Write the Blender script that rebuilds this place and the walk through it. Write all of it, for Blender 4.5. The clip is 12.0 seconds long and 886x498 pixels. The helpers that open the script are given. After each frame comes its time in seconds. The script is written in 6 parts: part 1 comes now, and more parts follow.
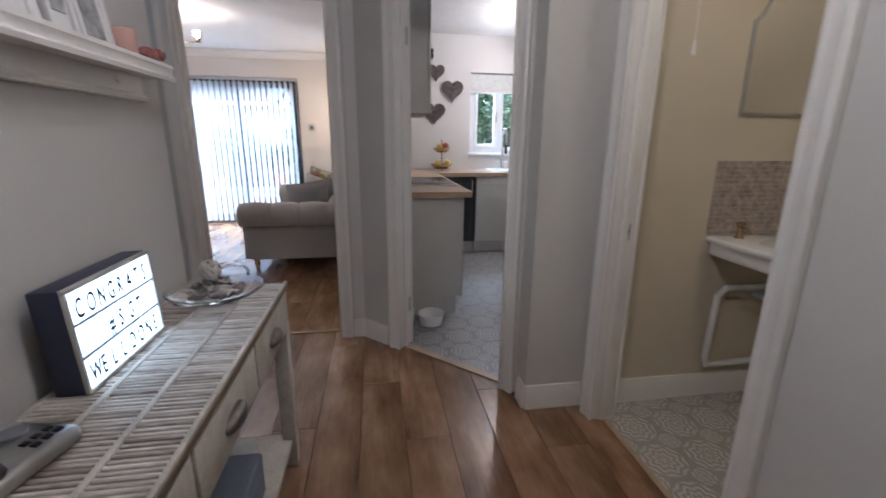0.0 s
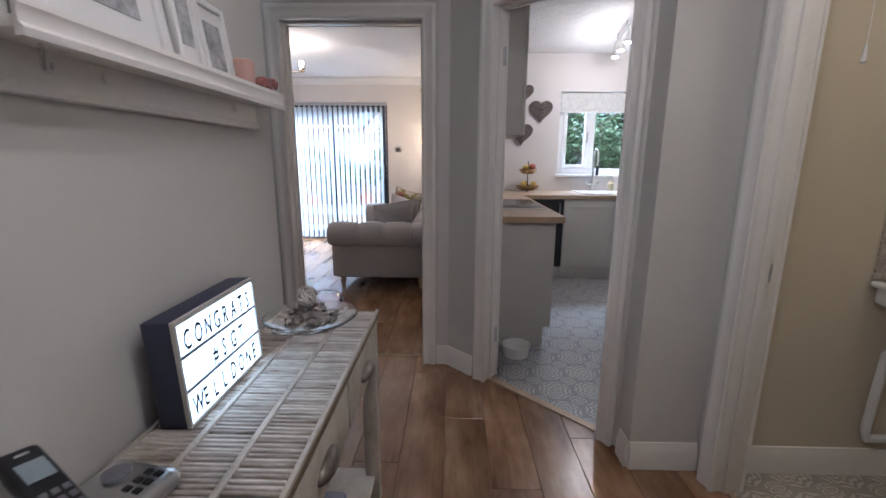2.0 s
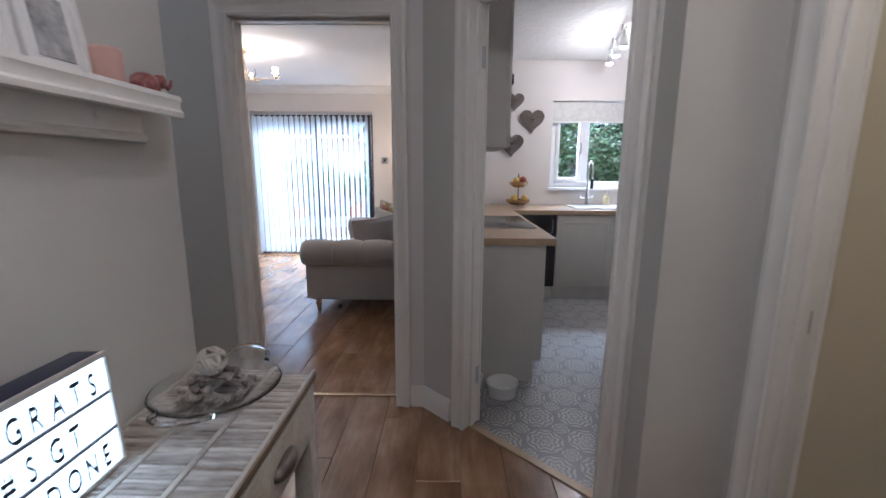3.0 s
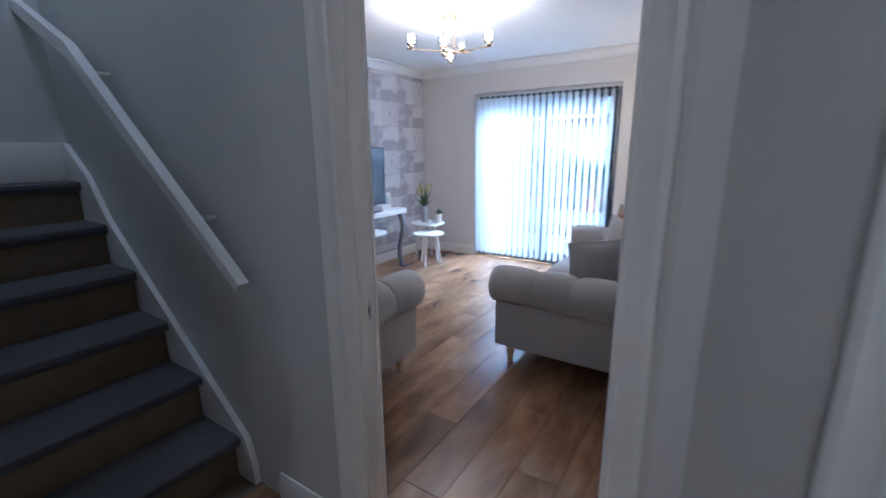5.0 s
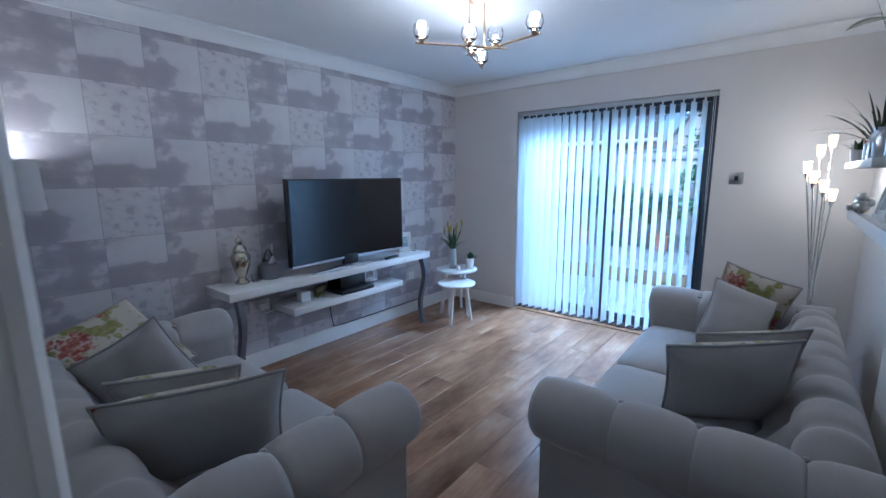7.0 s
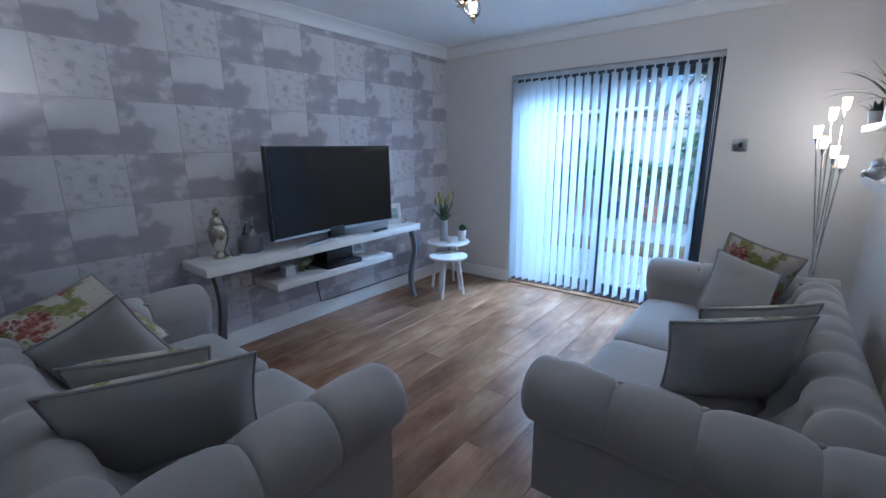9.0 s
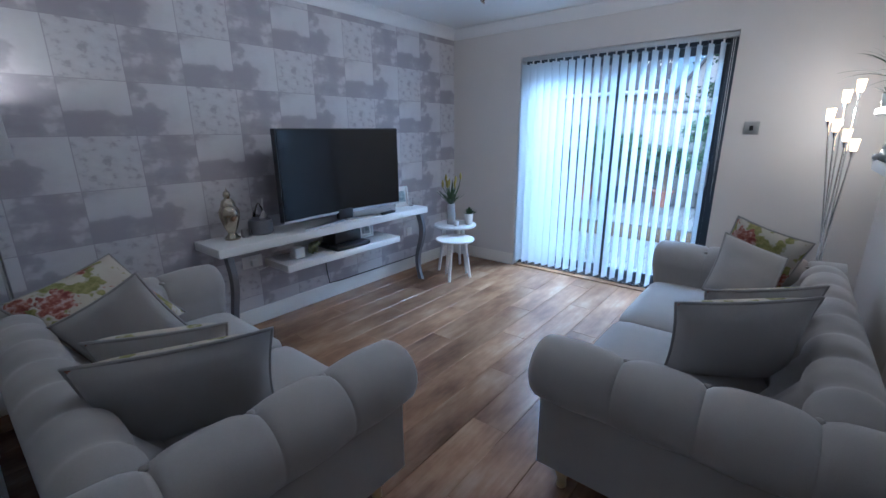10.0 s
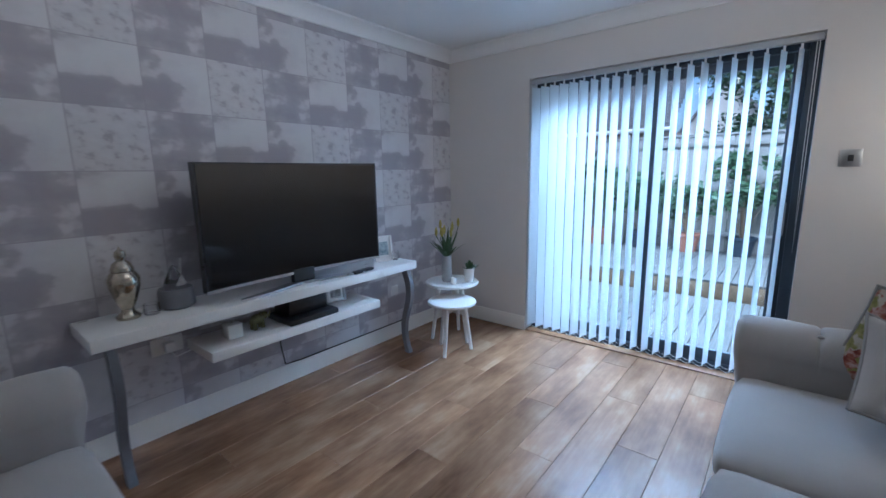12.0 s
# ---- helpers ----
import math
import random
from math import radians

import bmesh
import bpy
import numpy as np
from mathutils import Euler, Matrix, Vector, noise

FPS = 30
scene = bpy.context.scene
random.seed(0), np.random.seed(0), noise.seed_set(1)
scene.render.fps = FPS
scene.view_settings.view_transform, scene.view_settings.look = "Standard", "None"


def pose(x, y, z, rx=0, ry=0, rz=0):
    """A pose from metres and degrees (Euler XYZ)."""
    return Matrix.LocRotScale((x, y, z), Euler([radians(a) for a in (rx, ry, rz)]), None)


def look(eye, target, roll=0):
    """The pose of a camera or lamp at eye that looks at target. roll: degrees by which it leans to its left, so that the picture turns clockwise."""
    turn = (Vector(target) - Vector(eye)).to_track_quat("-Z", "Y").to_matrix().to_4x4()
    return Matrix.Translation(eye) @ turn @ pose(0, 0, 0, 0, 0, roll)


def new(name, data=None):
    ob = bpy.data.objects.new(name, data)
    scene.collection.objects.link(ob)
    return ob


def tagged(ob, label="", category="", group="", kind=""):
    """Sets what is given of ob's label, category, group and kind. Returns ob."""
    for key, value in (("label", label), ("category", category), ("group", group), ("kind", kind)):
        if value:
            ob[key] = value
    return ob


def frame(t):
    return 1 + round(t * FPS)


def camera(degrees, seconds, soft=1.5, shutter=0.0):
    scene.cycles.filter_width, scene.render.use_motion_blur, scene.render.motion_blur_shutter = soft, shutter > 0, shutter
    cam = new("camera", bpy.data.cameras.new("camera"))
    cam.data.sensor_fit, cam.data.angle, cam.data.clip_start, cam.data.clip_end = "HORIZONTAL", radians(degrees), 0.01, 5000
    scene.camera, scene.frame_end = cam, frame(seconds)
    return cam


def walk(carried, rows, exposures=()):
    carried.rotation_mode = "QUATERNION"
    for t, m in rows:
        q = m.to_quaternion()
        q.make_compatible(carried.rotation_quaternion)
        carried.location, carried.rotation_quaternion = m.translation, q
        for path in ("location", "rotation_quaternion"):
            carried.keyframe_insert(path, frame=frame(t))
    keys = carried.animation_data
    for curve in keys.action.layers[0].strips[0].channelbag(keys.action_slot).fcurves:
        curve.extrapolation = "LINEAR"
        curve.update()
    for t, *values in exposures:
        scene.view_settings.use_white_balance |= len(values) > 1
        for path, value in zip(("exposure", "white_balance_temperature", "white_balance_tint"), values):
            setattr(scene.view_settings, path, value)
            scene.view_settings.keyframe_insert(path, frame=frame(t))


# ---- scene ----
cam = camera(92.9, 12.0, shutter=0.4)
PATH = [
    (0, (0.795, 0.834, 1.237), (1.1, 2.746, 0.737), 0.5),
    (0.5, (0.735, 0.915, 1.246), (0.824, 2.863, 0.804), 0.5),
    (1, (0.712, 0.928, 1.236), (0.688, 2.88, 0.8), 0.4),
    (1.5, (0.703, 0.925, 1.242), (0.652, 2.876, 0.809), 0.4),
    (2, (0.723, 0.959, 1.255), (0.678, 2.914, 0.838), 0.3),
    (2.5, (0.777, 1.083, 1.284), (0.764, 3.048, 0.911), 0.3),
    (2.7, (0.801, 1.147, 1.278), (0.8, 3.114, 0.912), 0.4),
    (4.3, (0.866, 2.136, 1.368), (0.248, 3.976, 0.886), -0.6),
    (4.5, (0.802, 2.269, 1.378), (0.049, 4.057, 0.893), -0.6),
    (5, (0.692, 2.54, 1.385), (-0.371, 4.171, 0.929), -0.5),
    (5.5, (0.573, 2.833, 1.425), (-0.697, 4.336, 1.061), -0.4),
    (6, (0.429, 3.111, 1.425), (-0.874, 4.586, 1.072), -0.3),
    (6.5, (0.307, 3.327, 1.427), (-0.942, 4.851, 1.081), -0.3),
    (7, (0.22, 3.496, 1.436), (-1.026, 5.023, 1.095), -0.5),
    (9, (0.153, 3.619, 1.405), (-1.054, 5.143, 0.936), -0.6),
    (9.5, (0.163, 3.601, 1.407), (-1.049, 5.11, 0.903), -0.5),
    (10, (0.158, 3.582, 1.399), (-1.057, 5.077, 0.859), -0.5),
    (10.5, (0.137, 3.653, 1.406), (-1.089, 5.124, 0.83), -0.7),
    (11, (0.051, 3.789, 1.387), (-1.227, 5.233, 0.858), -0.7),
    (11.5, (-0.163, 4.038, 1.41), (-1.447, 5.515, 0.998), -0.6),
    (12, (-0.335, 4.297, 1.357), (-1.582, 5.82, 1.0), -0.9),
]
EXPOSURES = [(0.0, 1.0, 5300, 17), (2.7, 0.95, 5300, 17), (4.3, 0.85, 4700, 15), (5.0, 0.95, 4600, 13), (5.5, 0.93, 4480, 12), (6.1, 0.72, 4330, 10), (7.0, 0.30, 4180, 8), (9.0, 0.17, 4260, 8), (11.0, 0.24, 4450, 9), (12.0, 0.08, 4500, 8)]
walk(cam, [(t, look(eye, target, roll)) for t, eye, target, roll in PATH], EXPOSURES)

# ---- daylight: overcast sky over the garden ----
world = bpy.data.worlds.new("sky")
scene.world = world
world.use_nodes = True
wn = world.node_tree.nodes
sky = wn.new("ShaderNodeTexSky")
sky.sky_type, sky.sun_disc = "NISHITA", False
sky.sun_elevation, sky.sun_rotation = radians(48), radians(160)
sky.air_density, sky.dust_density = 1.0, 4.0
world.node_tree.links.new(sky.outputs[0], wn["Background"].inputs[0])
wn["Background"].inputs[1].default_value = 0.15
sun = new("sun", bpy.data.lights.new("sun", "SUN"))
sun.data.energy, sun.data.angle, sun.data.color = 1.5, radians(15), (1.0, 0.97, 0.93)
sun.matrix_world = look((3, -3, 6), (0, 1.5, 0))


def fill_light(name, m, w, h, power, colour=(0.80, 0.93, 1.0)):
    ob = new(name, bpy.data.lights.new(name, "AREA"))
    ob.data.shape, ob.data.size, ob.data.size_y = "RECTANGLE", w, h
    ob.data.energy, ob.data.color = power, colour
    ob.matrix_world = m
    return ob


# added area lamps, out of view outdoors, that stand in for more sky
fill_light("patio_sky_fill", look((-1.11, 9.6, 4.3), (-1.11, 7.0, 0.7)), 4.0, 2.2, 1050)
fill_light("kitchen_sky_fill", look((2.6, 7.3, 3.5), (2.5, 5.4, 0.9)), 2.2, 1.2, 200)


def bulb_light(name, place, power, colour=(1.0, 0.80, 0.58), radius=0.03):
    ob = new(name, bpy.data.lights.new(name, "POINT"))
    ob.data.energy, ob.data.color, ob.data.shadow_soft_size = power, colour, radius
    ob.location = place
    return ob


# ---- materials ----
def nodes_of(name):
    m = bpy.data.materials.new(name)
    m.use_nodes = True
    nt = m.node_tree
    return m, nt, nt.nodes["Principled BSDF"]


def ramp(nt, fac, stops):
    r = nt.nodes.new("ShaderNodeValToRGB")
    els = r.color_ramp.elements
    while len(els) < len(stops):
        els.new(0.5)
    for e, (p, c) in zip(els, stops):
        e.position, e.color = p, (*c, 1)
    nt.links.new(fac, r.inputs[0])
    return r.outputs[0]


def coords(nt, kind="Object", scale=(1, 1, 1)):
    tc = nt.nodes.new("ShaderNodeTexCoord")
    mp = nt.nodes.new("ShaderNodeMapping")
    mp.inputs["Scale"].default_value = scale
    nt.links.new(tc.outputs[kind], mp.inputs[0])
    return mp.outputs[0]


def place_of(nt, scale=(1, 1, 1)):
    """World place, so that copies and pieces keep real-world grain."""
    g = nt.nodes.new("ShaderNodeNewGeometry")
    mp = nt.nodes.new("ShaderNodeMapping")
    mp.inputs["Scale"].default_value = scale
    nt.links.new(g.outputs["Position"], mp.inputs[0])
    return mp.outputs[0]


def noise_of(nt, vec, scale, detail=4, rough=0.55):
    n = nt.nodes.new("ShaderNodeTexNoise")
    n.inputs["Scale"].default_value, n.inputs["Detail"].default_value, n.inputs["Roughness"].default_value = scale, detail, rough
    nt.links.new(vec, n.inputs["Vector"])
    return n.outputs["Fac"]


def bump(nt, b, height, strength=0.2, distance=0.01):
    n = nt.nodes.new("ShaderNodeBump")
    n.inputs["Strength"].default_value, n.inputs["Distance"].default_value = strength, distance
    nt.links.new(height, n.inputs["Height"])
    nt.links.new(n.outputs[0], b.inputs["Normal"])


def mathn(nt, op, a, b=None, c=None):
    n = nt.nodes.new("ShaderNodeMath")
    n.operation = op
    for i, v in enumerate((a, b, c)):
        if v is None:
            continue
        if isinstance(v, (int, float)):
            n.inputs[i].default_value = v
        else:
            nt.links.new(v, n.inputs[i])
    return n.outputs[0]


def mixc(nt, fac, a, b, blend="MIX"):
    n = nt.nodes.new("ShaderNodeMix")
    n.data_type, n.blend_type = "RGBA", blend
    for i, v in ((0, fac), (6, a), (7, b)):
        if isinstance(v, (int, float)):
            n.inputs[i].default_value = v
        elif isinstance(v, tuple):
            n.inputs[i].default_value = (*v, 1)
        else:
            nt.links.new(v, n.inputs[i])
    return n.outputs[2]


def mat(name, colour, rough=0.5, metal=0.0, vary=0.12, scale=6.0, fine=60.0, relief=0.1, dist=0.002, sheen=0.0, coat=0.0, second=None):
    """Plain surface with variation at two scales and fine relief."""
    m, nt, b = nodes_of(name)
    v = place_of(nt)
    big, small = noise_of(nt, v, scale), noise_of(nt, v, fine, 3)
    both = mathn(nt, "ADD", mathn(nt, "MULTIPLY", big, 0.65), mathn(nt, "MULTIPLY", small, 0.35))
    lo = tuple(c * (1 - vary) for c in colour)
    hi = second or tuple(min(1, c * (1 + vary)) for c in colour)
    nt.links.new(ramp(nt, both, [(0.3, lo), (0.7, hi)]), b.inputs["Base Color"])
    b.inputs["Metallic"].default_value = metal
    nt.links.new(mathn(nt, "MULTIPLY_ADD", big, 0.14, rough - 0.07), b.inputs["Roughness"])
    b.inputs["Sheen Weight"].default_value, b.inputs["Coat Weight"].default_value = sheen, coat
    if relief:
        bump(nt, b, small, relief, dist)
    return m


def glass(name, tint=(1, 1, 1), rough=0.0):
    m, nt, b = nodes_of(name)
    b.inputs["Base Color"].default_value = (*tint, 1)
    b.inputs["Transmission Weight"].default_value, b.inputs["Roughness"].default_value = 1.0, rough
    b.inputs["IOR"].default_value = 1.45
    return m


def glow(name, colour, strength):
    m, nt, b = nodes_of(name)
    b.inputs["Base Color"].default_value = (*colour, 1)
    b.inputs["Emission Color"].default_value, b.inputs["Emission Strength"].default_value = (*colour, 1), strength
    return m


M_WALL = mat("painted_wall", (0.66, 0.63, 0.61), 0.75, vary=0.03, scale=1.5, fine=220, relief=0.12, dist=0.0015)
M_HALLWALL = mat("hall_wall_paint", (0.60, 0.58, 0.54), 0.75, vary=0.03, scale=1.5, fine=220, relief=0.12, dist=0.0015)
M_WC = mat("cream_wall_paint", (0.62, 0.55, 0.42), 0.7, vary=0.03, scale=1.5, fine=200, relief=0.1, dist=0.0015)
M_WOODWORK = mat("white_gloss_woodwork", (0.80, 0.77, 0.72), 0.35, vary=0.04, scale=3, fine=90, relief=0.04)
M_CEIL = mat("ceiling_paint", (0.76, 0.76, 0.76), 0.85, vary=0.03, scale=2, fine=120, relief=0.2, dist=0.003)
M_ARTEX = mat("textured_ceiling", (0.72, 0.70, 0.68), 0.85, vary=0.05, scale=5, fine=24, relief=0.6, dist=0.012)
M_WHITE = mat("white_lacquer", (0.80, 0.79, 0.77), 0.3, vary=0.03, relief=0.03)
M_ANTHRACITE = mat("anthracite_frame", (0.035, 0.045, 0.06), 0.4, vary=0.1)
M_BLACK = mat("black_plastic", (0.012, 0.012, 0.014), 0.3, vary=0.2, relief=0.03)
M_SCREEN = mat("tv_screen", (0.006, 0.006, 0.008), 0.065, vary=0.05, relief=0.0, coat=0.3)
M_SILVER = mat("brushed_silver", (0.55, 0.55, 0.55), 0.3, 1.0, vary=0.08, relief=0.05)
M_CHROME = mat("chrome", (0.75, 0.75, 0.75), 0.1, 1.0, vary=0.05, relief=0.02)
M_BRASS = mat("warm_metal", (0.55, 0.42, 0.27), 0.25, 1.0, vary=0.1, relief=0.03)
M_URN = mat("antique_silver", (0.50, 0.45, 0.36), 0.18, 1.0, vary=0.25, scale=25, relief=0.05)
M_GLASS = glass("clear_glass")
M_CABINET = mat("cream_grey_cabinet", (0.52, 0.50, 0.46), 0.4, vary=0.04, relief=0.03)
M_WORKTOP = mat("oak_worktop", (0.42, 0.30, 0.19), 0.4, vary=0.2, scale=9, fine=80, relief=0.06)
M_HOB = mat("black_glass_hob", (0.01, 0.01, 0.012), 0.2, vary=0.1, relief=0.0)
M_UPVC = mat("white_window_plastic", (0.82, 0.82, 0.82), 0.35, vary=0.02, relief=0.0)
M_STEEL_LEG = mat("grey_painted_leg", (0.16, 0.16, 0.18), 0.4, vary=0.1)
M_CERAMIC = mat("white_ceramic", (0.80, 0.79, 0.76), 0.15, vary=0.02, relief=0.0)
M_LEGWOOD = mat("pale_turned_wood", (0.52, 0.36, 0.18), 0.45, vary=0.2, scale=20, fine=120)
M_LEAF = mat("leaf", (0.055, 0.10, 0.042), 0.5, vary=0.4, scale=12)
M_STEM = mat("brown_stem", (0.16, 0.11, 0.06), 0.7, vary=0.3, scale=15)
M_CARPET = mat("grey_stair_carpet", (0.085, 0.078, 0.08), 0.95, vary=0.25, scale=30, fine=500, relief=0.7, dist=0.006, sheen=0.3)
M_RISER = mat("tan_stair_riser", (0.22, 0.165, 0.10), 0.7, vary=0.15, scale=12)
M_HEADRAIL = mat("grey_headrail", (0.45, 0.46, 0.48), 0.4, vary=0.05)


def fabric(name, colour, vary=0.1):
    m, nt, b = nodes_of(name)
    v = place_of(nt)
    big, weave = noise_of(nt, v, 4, 3), noise_of(nt, v, 420, 2, 0.7)
    f = mathn(nt, "ADD", mathn(nt, "MULTIPLY", big, 0.5), mathn(nt, "MULTIPLY", weave, 0.5))
    nt.links.new(ramp(nt, f, [(0.3, tuple(c * (1 - vary) for c in colour)), (0.7, tuple(c * (1 + vary) for c in colour))]), b.inputs["Base Color"])
    b.inputs["Roughness"].default_value, b.inputs["Sheen Weight"].default_value = 0.95, 0.35
    bump(nt, b, weave, 0.35, 0.002)
    return m


M_SOFA = fabric("grey_beige_linen", (0.36, 0.34, 0.325))
M_CUSHION = fabric("grey_cushion_linen", (0.385, 0.368, 0.36))
M_PIPING = fabric("dark_grey_piping", (0.30, 0.286, 0.278))
M_SHADE = fabric("grey_lamp_shade", (0.45, 0.44, 0.43))


def floral():
    m, nt, b = nodes_of("floral_print_linen")
    v = coords(nt, "Object", (1, 1, 1))
    base = ramp(nt, noise_of(nt, v, 5, 3), [(0.35, (0.46, 0.41, 0.33)), (0.7, (0.54, 0.50, 0.43))])
    leaves = ramp(nt, noise_of(nt, v, 13, 2), [(0.52, (0, 0, 0)), (0.57, (1, 1, 1))])
    green = ramp(nt, noise_of(nt, v, 45, 3), [(0.3, (0.16, 0.17, 0.04)), (0.7, (0.34, 0.31, 0.12))])
    c1 = mixc(nt, leaves, base, green)
    vo = nt.nodes.new("ShaderNodeTexVoronoi")
    vo.inputs["Scale"].default_value, vo.inputs["Randomness"].default_value = 6.0, 1.0
    nt.links.new(v, vo.inputs["Vector"])
    wob = mathn(nt, "ADD", vo.outputs["Distance"], mathn(nt, "MULTIPLY", mathn(nt, "SUBTRACT", noise_of(nt, v, 26, 4), 0.5), 1.1))
    bloom = ramp(nt, wob, [(0.36, (1, 1, 1)), (0.41, (0, 0, 0))])
    red = ramp(nt, noise_of(nt, v, 38, 4), [(0.35, (0.17, 0.035, 0.035)), (0.5, (0.30, 0.11, 0.075)), (0.65, (0.50, 0.36, 0.32))])
    nt.links.new(mixc(nt, bloom, c1, red), b.inputs["Base Color"])
    b.inputs["Roughness"].default_value = 0.9
    bump(nt, b, noise_of(nt, v, 420, 2), 0.3, 0.002)
    return m


M_FLORAL = floral()


def laminate():
    m, nt, b = nodes_of("oak_laminate")
    info = nt.nodes.new("ShaderNodeObjectInfo")
    shift = nt.nodes.new("ShaderNodeVectorMath")
    shift.operation = "MULTIPLY_ADD"
    cmb = nt.nodes.new("ShaderNodeCombineXYZ")
    for i in range(3):
        nt.links.new(info.outputs["Random"], cmb.inputs[i])
    shift.inputs[1].default_value = (37, 53, 11)
    nt.links.new(cmb.outputs[0], shift.inputs[0])
    nt.links.new(place_of(nt, (1, 1, 1)), shift.inputs[2])
    mp = nt.nodes.new("ShaderNodeMapping")
    mp.inputs["Scale"].default_value = (3.2, 1.1, 1)
    nt.links.new(shift.outputs[0], mp.inputs[0])
    broad = noise_of(nt, mp.outputs[0], 1.6, 4, 0.6)
    mp2 = nt.nodes.new("ShaderNodeMapping")
    mp2.inputs["Scale"].default_value = (45, 2, 1)
    nt.links.new(shift.outputs[0], mp2.inputs[0])
    grain = noise_of(nt, mp2.outputs[0], 1.5, 3)
    f = mathn(nt, "ADD", mathn(nt, "MULTIPLY", broad, 0.86), mathn(nt, "MULTIPLY", grain, 0.14))
    wood = ramp(nt, f, [(0.32, (0.105, 0.052, 0.025)), (0.44, (0.19, 0.10, 0.05)), (0.56, (0.27, 0.155, 0.082)), (0.70, (0.375, 0.245, 0.148))])
    tone = mathn(nt, "MULTIPLY_ADD", info.outputs["Random"], 0.42, 0.80)
    g = nt.nodes.new("ShaderNodeCombineColor")
    for i in range(3):
        nt.links.new(tone, g.inputs[i])
    nt.links.new(mixc(nt, 1.0, wood, g.outputs[0], "MULTIPLY"), b.inputs["Base Color"])
    nt.links.new(mathn(nt, "MULTIPLY_ADD", grain, 0.12, 0.17), b.inputs["Roughness"])
    bump(nt, b, grain, 0.08, 0.001)
    return m


M_FLOOR = laminate()


def wallpaper():
    """Clouded grey-lilac squares, 0.308 by 0.292 m, of four prints that repeat."""
    m, nt, b = nodes_of("cloud_tile_wallpaper")
    g = nt.nodes.new("ShaderNodeNewGeometry")
    sep = nt.nodes.new("ShaderNodeSeparateXYZ")
    nt.links.new(g.outputs["Position"], sep.inputs[0])
    u = mathn(nt, "DIVIDE", mathn(nt, "SUBTRACT", sep.outputs[1], 4.43), 0.308)
    w = mathn(nt, "DIVIDE", mathn(nt, "SUBTRACT", sep.outputs[2], 0.22), 0.292)
    cu, cw = mathn(nt, "FLOOR", u), mathn(nt, "FLOOR", w)
    fu, fw = mathn(nt, "FRACT", u), mathn(nt, "FRACT", w)
    kind = mathn(nt, "FLOORED_MODULO", mathn(nt, "MULTIPLY_ADD", cw, 2.0, mathn(nt, "ADD", cu, 3.0)), 4.0)
    one = [mathn(nt, "COMPARE", kind, float(i), 0.1) for i in range(4)]
    loc = nt.nodes.new("ShaderNodeCombineXYZ")
    nt.links.new(mathn(nt, "MULTIPLY_ADD", kind, 7.3, mathn(nt, "MULTIPLY", fu, 0.8)), loc.inputs[0])
    nt.links.new(fw, loc.inputs[1])
    cloud = noise_of(nt, loc.outputs[0], 2.0, 3, 0.5)
    spots = mathn(nt, "MULTIPLY_ADD", noise_of(nt, loc.outputs[0], 6.5, 4, 0.55), 0.50, 0.295)
    # four prints that take turns: spotted, blotched, dark-footed, streaked
    foot = mathn(nt, "MINIMUM", 0.10, mathn(nt, "MAXIMUM", -0.10, mathn(nt, "MULTIPLY", mathn(nt, "SUBTRACT", fw, 0.42), 1.1)))
    streak = mathn(nt, "MULTIPLY_ADD", fu, 0.22, -0.085)
    tex = mathn(nt, "MULTIPLY", one[0], spots)
    for pick, bias in ((one[1], -0.012), (one[2], foot), (one[3], streak)):
        tex = mathn(nt, "MULTIPLY_ADD", pick, mathn(nt, "ADD", mathn(nt, "MULTIPLY_ADD", cloud, 0.8, 0.10), bias), tex)
    tex = mathn(nt, "ADD", tex, mathn(nt, "MULTIPLY_ADD", noise_of(nt, g.outputs["Position"], 22, 3), 0.05, -0.025))
    col = ramp(nt, tex, [(0.38, (0.37, 0.345, 0.38)), (0.47, (0.42, 0.395, 0.425)), (0.525, (0.575, 0.553, 0.57)), (0.66, (0.63, 0.615, 0.625))])
    eu = mathn(nt, "MINIMUM", fu, mathn(nt, "SUBTRACT", 1.0, fu))
    ew = mathn(nt, "MINIMUM", fw, mathn(nt, "SUBTRACT", 1.0, fw))
    line = mathn(nt, "LESS_THAN", mathn(nt, "MINIMUM", eu, ew), 0.009)
    nt.links.new(mixc(nt, mathn(nt, "MULTIPLY", line, 0.7), col, (0.36, 0.335, 0.37)), b.inputs["Base Color"])
    b.inputs["Roughness"].default_value = 0.55
    b.inputs["Specular IOR Level"].default_value = 0.35
    bump(nt, b, mathn(nt, "SUBTRACT", noise_of(nt, g.outputs["Position"], 260, 2), line), 0.15, 0.001)
    return m


M_PAPER = wallpaper()


